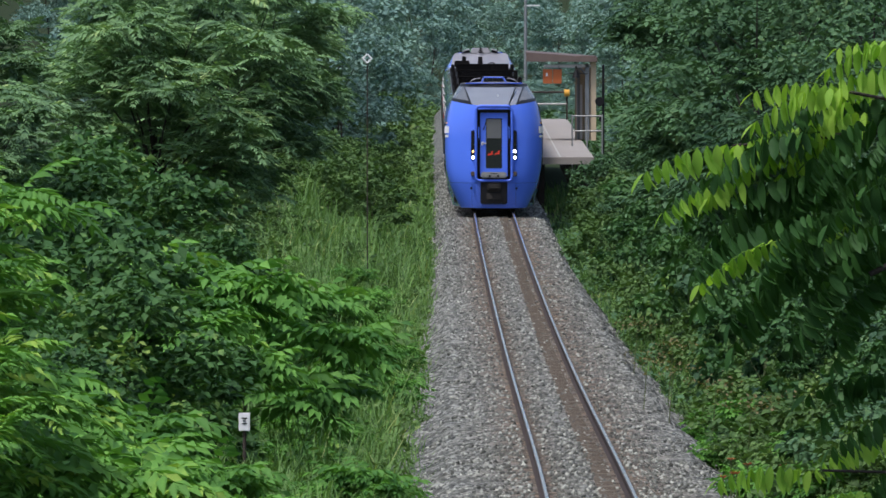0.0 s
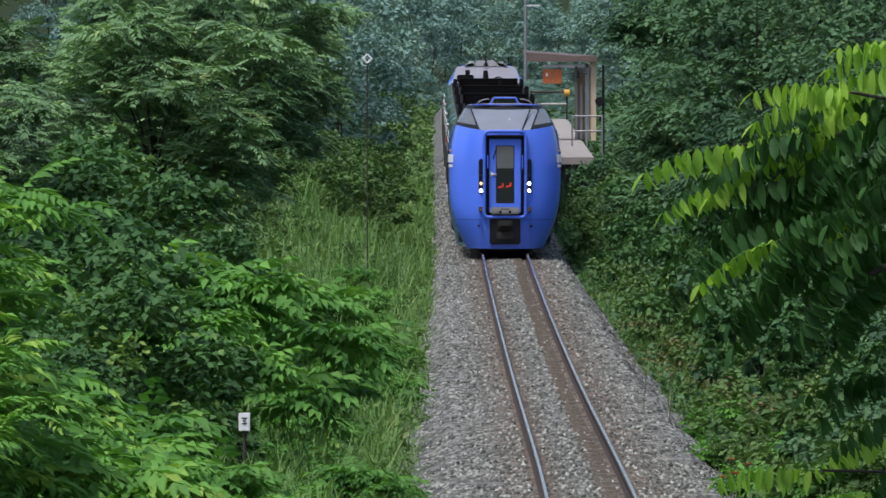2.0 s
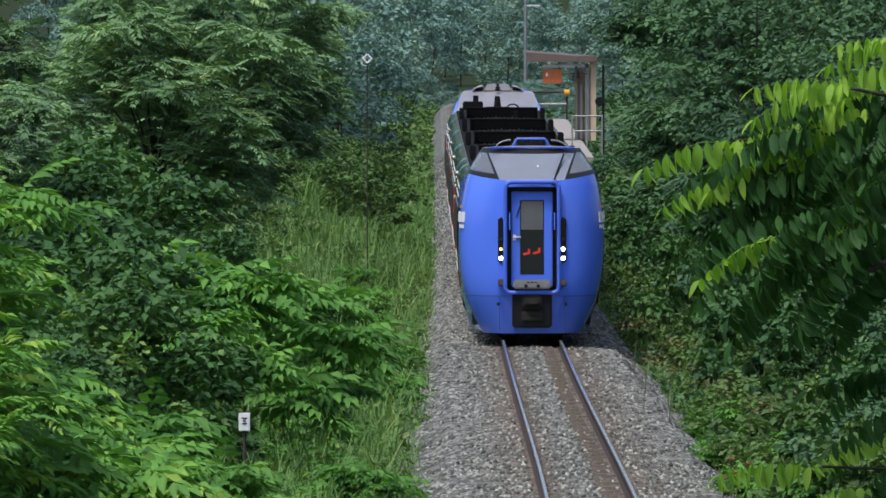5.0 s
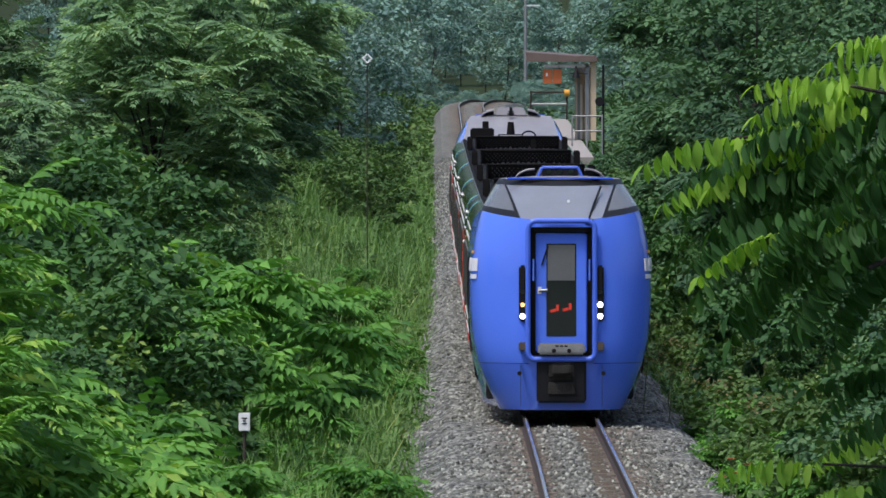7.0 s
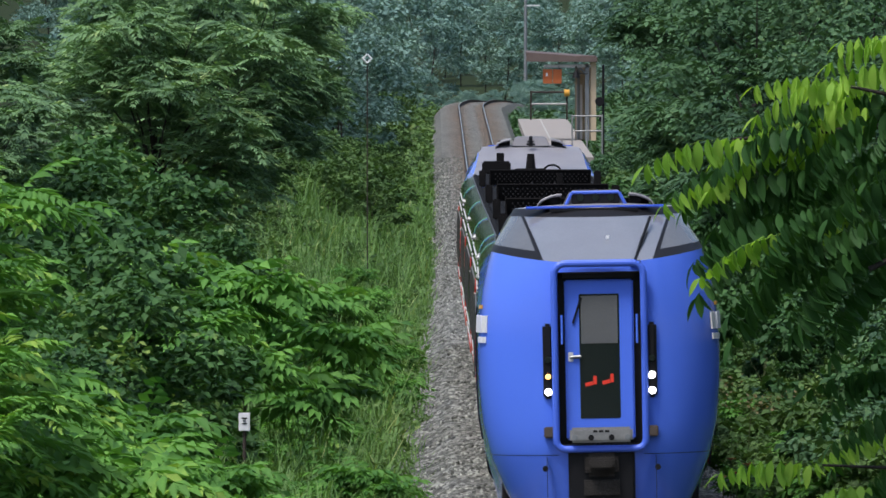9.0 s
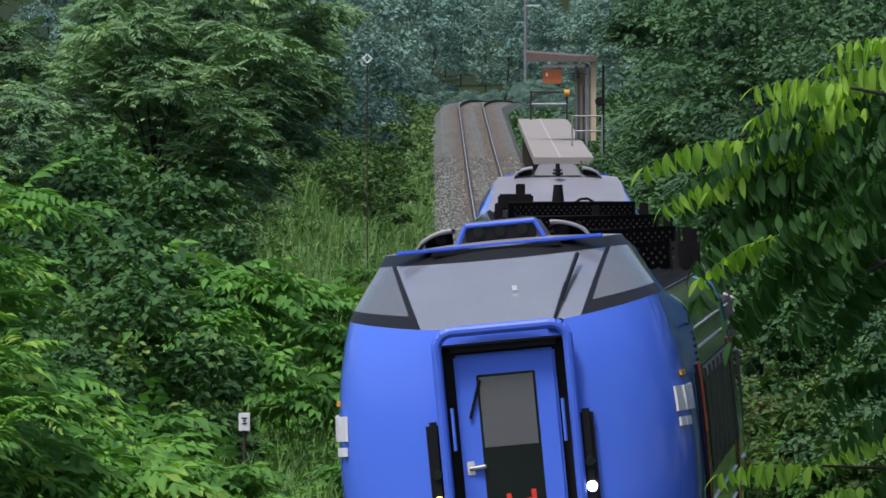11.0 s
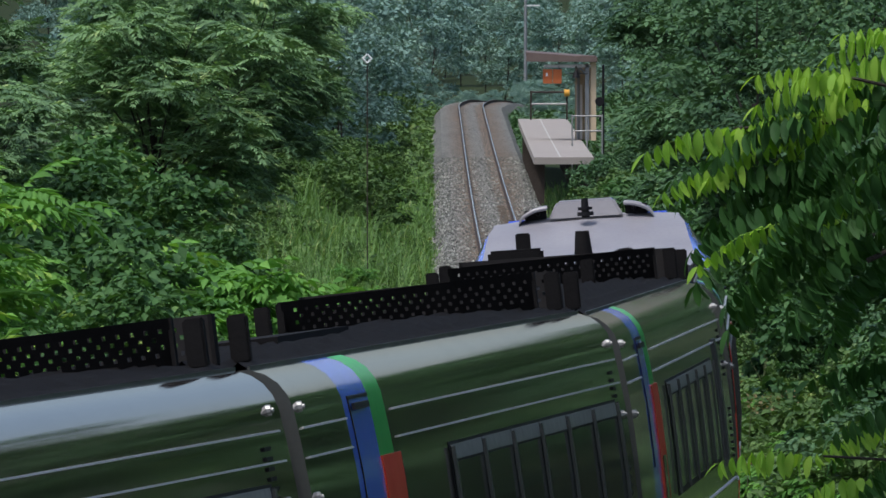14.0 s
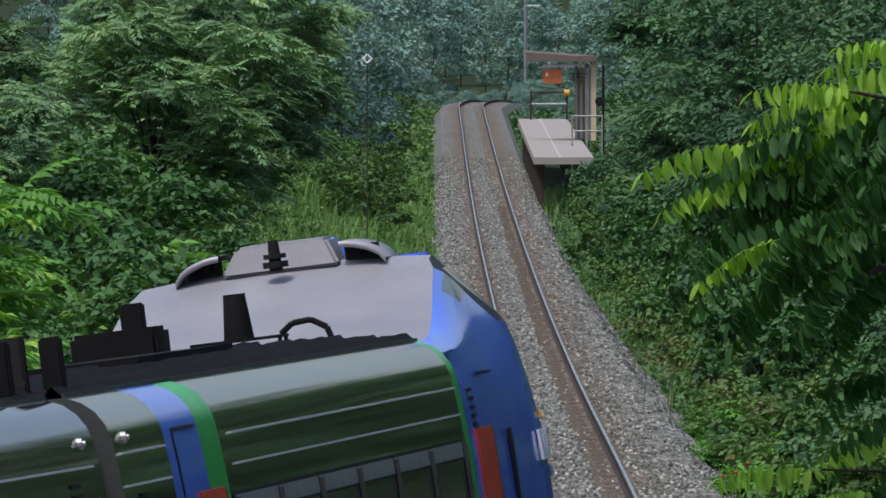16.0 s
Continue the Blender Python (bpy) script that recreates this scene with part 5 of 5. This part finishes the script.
def build_near_tree():
    rng = np.random.default_rng(14)
    bx, by = 2.35, 33.0
    gz = float(ground_z(bx, by))
    tree = tagged(new("walnut_tree"), "walnut tree with a low branch close to the camera", "tree", group="walnut trees")
    tree.location = (bx, by, gz - 0.1)
    bm = rod((0, 0, 0), (0.05, 0, 2.2), 0.12, 0.1, 12)
    rod((0.05, 0, 2.2), (0.1, 0.1, 4.5), 0.1, 0.06, 12, bm)
    bm_part("trunk", bm, M_BARK, tree)
    up = 5.75 - gz + 0.1
    # in metres from the pivot: x to the left is negative
    sticks = [((0, 0, 0), (-0.85, 0.0, 0.10), 0.018), ((-0.85, 0, 0.10), (-1.30, 0.02, 0.06), 0.012), ((-1.30, 0.02, 0.06), (-1.60, 0, 0.03), 0.007), ((-0.95, 0, 0.10), (-1.30, -0.06, 0.17), 0.007),
              ((-0.7, 0, 0.06), (-1.3, 0.08, -0.14), 0.010), ((-0.5, 0, 0.05), (-1.25, -0.1, -0.30), 0.012)]
    sp = []

    def add(x, z, tx, tz, kind, n=1, spread=0.012):
        for _ in range(n):
            j = rng.normal(0, spread, 4)
            sp.append((x + j[0], rng.normal(0, 0.10), z + j[1], tx + j[2], tz + j[3], kind))
    # young sprays at the ends of the twigs
    add(-1.55, 0.04, -1.81, -0.01, 1, 1)
    add(-1.30, 0.17, -1.55, 0.13, 1, 2)
    add(-1.28, 0.15, -1.48, 0.10, 1, 1)
    add(-1.10, 0.27, -1.33, 0.27, 1, 2)
    add(-1.10, 0.22, -1.36, 0.17, 1, 3, 0.02)
    add(-1.20, 0.11, -1.46, 0.03, 1, 3, 0.02)
    add(-1.52, -0.05, -1.79, -0.15, 1, 1)
    add(-1.40, 0.04, -1.66, -0.04, 1, 1)
    add(-1.48, -0.20, -1.68, -0.33, 1)
    add(-1.36, 0.06, -1.62, 0.03, 1)
    add(-1.12, 0.02, -1.32, -0.16, 1, 2, 0.02)
    # mature leaves below and behind them, coloured dark for shade
    add(-1.48, 0.02, -1.74, -0.10, 0, 2)
    add(-1.38, 0.05, -1.64, 0.00, 0, 3)
    add(-1.38, -0.06, -1.66, -0.16, 0, 3)
    add(-1.44, -0.16, -1.70, -0.30, 0, 3)
    add(-1.36, -0.24, -1.60, -0.42, 0, 3)
    add(-1.24, -0.22, -1.46, -0.42, 0, 4)
    add(-1.16, -0.28, -1.34, -0.47, 0, 4)
    add(-1.10, -0.06, -1.36, -0.16, 0, 4)
    add(-1.10, 0.12, -1.38, 0.06, 0, 4, 0.03)
    for _ in range(44):
        x, z = rng.uniform(-1.42, -1.02), rng.uniform(-0.36, 0.12)
        add(x, z, x - rng.uniform(0.10, 0.24), z - rng.uniform(0.02, 0.16), 0)
    branch = near_branch("branch", sticks, sp, rng, tree, (0, 0, up))
    sp = []
    add(-1.36, 0.05, -1.60, 0.01, 1)
    add(-1.20, -0.02, -1.44, -0.05, 1)
    add(-1.16, 0.12, -1.36, 0.03, 1)
    add(-1.12, 0.30, -1.38, 0.22, 0, 2)
    add(-1.10, 0.20, -1.34, 0.10, 0, 2)
    add(-1.08, 0.06, -1.28, -0.06, 0, 3)
    # crown out of view, added towards the sun to shade the branch
    rows = [(rng.uniform(-1.15, 0.3), rng.uniform(-1.2, 0.5), rng.uniform(0.72, 1.6), rng.uniform(0, 6.28), rng.normal(-0.15, 0.3), rng.normal(0, 0.3), rng.uniform(0.26, 0.38)) for _ in range(190)]
    g = np.array(rows)
    V, T = scatter(SPRAYS[0], g[:, :3], turn(g[:, 3], g[:, 4], g[:, 5]), g[:, 6])
    part("crown", tri_mesh("crown", V + np.array([0, 0, up]), T, L_SHADED), tree, "unseen feathered crown, added to shade the branch")
    low = near_branch("branch", [((0, 0, 0), (-1.36, 0, 0.04), 0.006)], sp, rng, tree, (0, 0.3, up - 0.86))
    return branch, low


BRANCHES = build_near_tree()


# ---- the halt: platform, shelter, signs, posts ----
def build_halt():
    plat = tagged(new("platform"), "low concrete platform with a worn white line", "platform", kind="structure")
    y0, y1, xa, xb = 402.0, 488.0, 2.87, 4.75
    n = 24
    ys = np.linspace(y0, y1, n)
    zs = track_z(ys) + 1.14
    top, F = [], []
    for y, z in zip(ys, zs):
        top += [(xa, y, z), (xb, y, z), (xb, y, z - 0.22), (xa, y, z - 0.22)]
    for j in range(n - 1):
        for i in range(4):
            k = (i + 1) % 4
            F.append((j * 4 + i, (j + 1) * 4 + i, (j + 1) * 4 + k, j * 4 + k))
    F += [(0, 1, 2, 3), tuple((n - 1) * 4 + i for i in (3, 2, 1, 0))]
    part("deck", mesh("deck", top, F, M_CONCRETE), plat, "pale concrete deck")
    V, F = [], []
    for y, z in zip(ys, zs):
        V += [(3.68, y, z + 0.004), (3.73, y, z + 0.004)]
    F = [(2 * j, 2 * j + 1, 2 * j + 3, 2 * j + 2) for j in range(n - 1)]
    part("white_line", mesh("white_line", V, F, M_LINE), plat, "worn white line")
    for y in np.linspace(y0 + 1, y1 - 1, 16):
        z = float(track_z(y))
        for x in (xa + 0.25, xb - 0.2):
            bm_part("support", box(x - 0.09, x + 0.09, y - 0.09, y + 0.09, z - 1.0, z + 0.92), M_DARKWOOD, plat)
    z = float(track_z(437)) + 1.14
    sh = tagged(new("platform_shelter"), "small cream shelter with a brown overhanging roof on the platform", "shelter")
    sh.location = (0, 437, z)
    bm = bmesh.new()
    vs = [(2.85, -0.75, 2.90), (5.28, -0.75, 2.72), (5.28, 3.4, 2.78), (2.85, 3.4, 2.96)]
    lo = [bm.verts.new((x, y, zz - 0.05)) for x, y, zz in vs]
    hi = [bm.verts.new((x, y, zz + 0.12)) for x, y, zz in vs]
    bm.faces.new(lo[::-1]), bm.faces.new(hi)
    for i in range(4):
        k = (i + 1) % 4
        bm.faces.new((lo[i], lo[k], hi[k], hi[i]))
    bm_part("roof", bm, M_BROWNROOF, sh, "brown sheet roof")
    bm_part("fascia", box(2.85, 5.24, -0.79, -0.755, 2.70, 2.90), M_BROWNROOF, sh)
    bm_part("wall", box(5.06, 5.24, -0.4, 3.0, 0, 2.66), M_CREAM, sh, "cream painted wall with peeling foot")
    bm_part("back_wall", box(4.55, 5.06, 2.6, 2.75, 0, 2.6), M_CREAM, sh)
    bm_part("beam", box(3.45, 5.05, -0.45, -0.33, 2.50, 2.60), M_WHITE, sh, "white beam")
    bm_part("post", box(4.86, 5.0, -0.45, -0.32, 0, 2.6), M_POST, sh, "grey post")
    bm_part("post", box(4.62, 4.72, 2.3, 2.42, 0, 2.6), M_POST, sh, "grey post")
    bm_part("brace", rod((4.55, -0.39, 2.62), (4.97, -0.39, 2.2), 0.035), M_POST, sh)
    bm_part("door_jamb", box(4.60, 4.80, 2.35, 2.5, 0, 1.9), M_WHITE, sh)
    sign = tagged(new("hanging_sign"), "small orange sign hanging under the shelter roof", "sign")
    sign.location = (0, 436.5, z)
    for a, b in ((3.42, 3.74), (3.76, 4.06)):
        p = bm_part("plate", box(a, b, -0.02, 0.02, 1.95, 2.44, 0.01), M_ORANGE, sign, "orange plate")
    bm_part("writing_bar", box(3.52, 3.58, -0.03, -0.02, 2.2, 2.32), M_WHITE, sign)
    for x in (3.52, 3.96):
        bm_part("hanger", rod((x, 0, 2.42), (x, 0, 2.55), 0.012), M_POST, sign)
    lamp = tagged(new("platform_lamp"), "dark bell-shaped lamp on a bracket by the shelter", "lamp")
    lamp.location = (0, 436.2, z)
    bm = rod((4.55, 0, 2.15), (4.55, 0, 2.42), 0.14, 0.05, 16)
    rod((4.55, 0, 2.4), (4.55, 0, 2.55), 0.03, bm=bm)
    rod((4.3, 0, 2.3), (4.95, 0, 2.3), 0.025, bm=bm)
    bm_part("shade", bm, M_BLACK, lamp)
    rail = tagged(new("guard_rail"), "rusty and white pipe rail at the platform's far end", "railing")
    rail.location = (0, 486, float(track_z(486)) + 1.14)
    for zz, m in ((1.05, M_RAIL), (0.6, M_SILVER)):
        bm_part("pipe", rod((3.35, 0, zz), (4.75, 0, zz), 0.035), m, rail)
    for x in (3.35, 4.72):
        bm_part("rail_post", rod((x, 0, 0), (x, 0, 1.1), 0.035), M_RAIL, rail)
    bm_part("knob", rod((4.62, -0.05, 1.02), (4.82, -0.05, 1.02), 0.14, 0.12, 14), M_YELLOW, rail, "yellow padded end")
    fence = tagged(new("platform_fence"), "pale pipe fence beside the shelter", "railing")
    fence.location = (0, 425, float(track_z(425)) + 1.14)
    for zz in (0.5, 1.0):
        bm_part("pipe", rod((4.3, 0, zz), (5.3, 0, zz), 0.025), M_SILVER, fence)
    for x in (4.3, 4.8, 5.3):
        bm_part("rail_post", rod((x, 0, -0.9), (x, 0, 1.05), 0.03), M_SILVER, fence)
    mir = tagged(new("round_mirror"), "small dark round mirror on a post by the shelter", "mirror")
    mir.location = (5.45, 434, z)
    bm_part("post", rod((0, 0, -0.9), (0, 0, 2.6), 0.045), M_BLACK, mir)
    bm_part("disc", rod((-0.12, -0.05, 1.35), (-0.12, -0.09, 1.35), 0.16, 0.15, 20), M_BLACK, mir)
    bm_part("disc", rod((-0.05, -0.05, 0.75), (-0.05, -0.09, 0.75), 0.10, 0.09, 20), M_BLACK, mir)
    # a pole with a cross arm far beyond, and its wires
    pole = tagged(new("utility_pole"), "pale concrete pole with a short cross arm among far trees", "pole")
    px, py = 4.66, 720.0
    gz = float(ground_z(px, py))
    pole.location = (px, py, gz)
    bm_part("pole", rod((0, 0, -0.5), (0, 0, 8.3 - gz), 0.11, 0.085, 12), M_POST, pole)
    bm_part("cross_arm", box(-0.1, 0.80, -0.05, 0.05, 7.62 - gz, 7.70 - gz), M_WHITE, pole)
    wire = tagged(new("overhead_wire"), "thin dark wire on a pole", "wire")
    bm = bmesh.new()
    for k in range(8):
        a, b = k / 8, (k + 1) / 8
        f = lambda t: (4.66 + 9 * t, 720, 6.4 - 0.8 * math.sin(math.pi * t))
        rod(f(a), f(b), 0.015, seg=5, bm=bm)
    bm_part("strand", bm, M_BLACK, wire)
    # white marker post in the grass, and a diamond board among the trees
    mk = tagged(new("marker_post"), "white distance plate on a stake in the grass", "sign post")
    mk.location = (-2.60, 167, float(ground_z(-2.60, 167)))
    zt = 1.11 - mk.location.z
    bm_part("post", rod((0, 0.02, -0.2), (0, 0.02, zt - 0.05), 0.025), M_DARKWOOD, mk, "thin dark stake")
    bm_part("plate", box(-0.075, 0.075, -0.04, -0.01, zt - 0.24, zt, 0.008), M_WHITE, mk, "weathered white plate")
    for k, w in enumerate((0.035, 0.02, 0.035)):
        bm_part("figure_bar", box(-w, w, -0.046, -0.041, zt - 0.08 - 0.035 * k, zt - 0.065 - 0.035 * k), M_BLACK, mk)
    db = tagged(new("diamond_board"), "small white diamond-shaped board among the leaves", "sign post")
    dy = 285.0
    db.location = (-1.691, dy, float(ground_z(-1.7, dy)))
    zc = 5.515 - db.location.z
    bm_part("post", rod((0, 0.03, -0.2), (0, 0.03, zc), 0.014), M_DARKWOOD, db)
    bm = bmesh.new()
    c = [(0, 0.10), (0.10, 0), (0, -0.10), (-0.10, 0)]
    for (a, b), (e, g) in zip(c, c[1:] + c[:1]):
        rod((a, -0.02, zc + b), (e, -0.02, zc + g), 0.02, bm=bm)
    bm_part("frame", bm, M_WHITE, db, "white diamond frame")


build_halt()



def build_flowers():
    """Orange lilies and dry flower heads on the bank."""
    rng = np.random.default_rng(41)
    for x, y, n in ((3.75, 165, 3), (3.9, 167, 2), (4.6, 172, 2)):
        z = float(ground_z(x, y))
        ob = tagged(new("orange_lily"), "small orange lily flowering on the bank", "flower", group="orange lilies")
        ob.location = (x, y, z)
        for k in range(n):
            a, b, h = rng.normal(0, 0.1), rng.normal(0, 0.1), rng.uniform(0.75, 1.0)
            bm_part("stem", rod((a, b, 0), (a, b, h), 0.008, seg=5), M_STEM, ob)
            V, T = scatter(kite(1, 0.4, 0.2), np.tile([[a, b, h]], (6, 1)), turn(np.arange(6) * 1.047, np.full(6, 0.5), np.zeros(6)), np.full(6, 0.09))
            part("petals", tri_mesh("petals", V, T, M_ORANGE), ob)
    for x, y in ((3.3, 212, ), (3.6, 205), (4.1, 196), (3.5, 236), (4.4, 186), (4.9, 190), (3.9, 222)):
        z = float(ground_z(x, y))
        ob = tagged(new("dry_weed"), "tall weed with a tan dry flower head", "weed", group="dry weeds")
        ob.location = (x, y, z)
        bm_part("stem", rod((0, 0, 0), (0.1, 0, 1.25), 0.012, 0.006, 5), M_STEM, ob)
        n = 90
        P = np.array([0.1, 0, 1.3]) + rng.normal(0, 1, (n, 3)) * np.array([0.22, 0.22, 0.07])
        V, T = scatter(kite(1, 0.7, 0.1), P, turn(rng.uniform(0, 6.28, n), rng.normal(0.2, 0.4, n), rng.normal(0, 0.5, n)), rng.uniform(0.03, 0.08, n))
        part("flower_head", tri_mesh("flower_head", V, T, L_DRY), ob)["kind"] = "stuff"


build_flowers()


def build_sleepers():
    """Weathered sleepers, flush with the stones, under the stretch of track that shows largest."""
    bed = bpy.data.objects["ballast"]
    bm = box(-1.0, 1.0, -0.1, 0.1, -0.14, 0.0, 0.012)
    me = bpy.data.meshes.new("sleeper")
    bm.to_mesh(me)
    bm.free()
    me.materials.append(M_SLEEPER)
    rng = np.random.default_rng(2)
    for k in range(290):
        y = 150 + 0.66 * k
        c, r = line_frame(np.array([y - 0.5, y, y + 0.5]))
        ob = part("sleeper", me, bed)
        ob.matrix_basis = Matrix.Translation((c[1][0], y, c[1][2] - 0.147 + rng.normal(0, 0.004))) @ pose(0, 0, 0, 0, 0, math.degrees(math.atan2(r[1][1], r[1][0])) + rng.normal(0, 0.4))


build_sleepers()


def build_boards():
    """Weathered boards laid end to end along the inner side of one rail."""
    bed = bpy.data.objects["ballast"]
    bm = box(-0.12, 0.12, -0.98, 0.98, -0.04, 0.0, 0.008)
    for k in range(9):
        y = -0.9 + 0.2 * k
        box(-0.118, 0.118, y - 0.012, y + 0.012, -0.01, 0.006, bm=bm)
    me = bpy.data.meshes.new("board")
    bm.to_mesh(me)
    bm.free()
    me.materials.append(M_BOARD)
    rng = np.random.default_rng(6)
    for k in range(120):
        y = 150 + 2.0 * k
        c, r = line_frame(np.array([y - 0.5, y, y + 0.5]))
        d = 0.29 + rng.normal(0, 0.008)
        ob = part("board", me, bed)
        ob.matrix_basis = Matrix.Translation((c[1][0] + r[1][0] * d, y, c[1][2] - 0.128 + rng.normal(0, 0.004))) @ pose(0, 0, 0, 0, 0, math.degrees(math.atan2(r[1][1], r[1][0])) + rng.normal(0, 0.15))


build_boards()


def sway(b, base, rows):
    """A branch turns a little about its root on the trunk."""
    walk(b, [(t, Matrix.Translation(base) @ pose(0, 0, 0, 0, a, c)) for t, a, c in rows])


def motions():
    times = [i * 0.25 for i in range(65)]
    for n, car in enumerate(TRAIN):
        walk(car, [(t, car_pose(float(spline(RUN_T, RUN_S, t)) + n * CAR, n == 4)) for t in times])
    rows = [(0, 0.0, 0.0), (3.5, 0.1, 0.3), (6.5, 0.7, 0.0), (9.0, 0.6, 0.5), (11.3, 0.5, 0.0), (12.0, 1.2, 0.5), (12.5, 1.6, -0.5), (13.0, 4.2, -1.0), (13.5, 2.2, 0.5), (14.0, 1.6, 0.5), (14.5, 0.7, 0.0), (15.0, 0.9, 0.3), (16.0, 0.1, 0.0)]
    for b in BRANCHES:
        sway(b, b.location.copy(), rows)


motions()
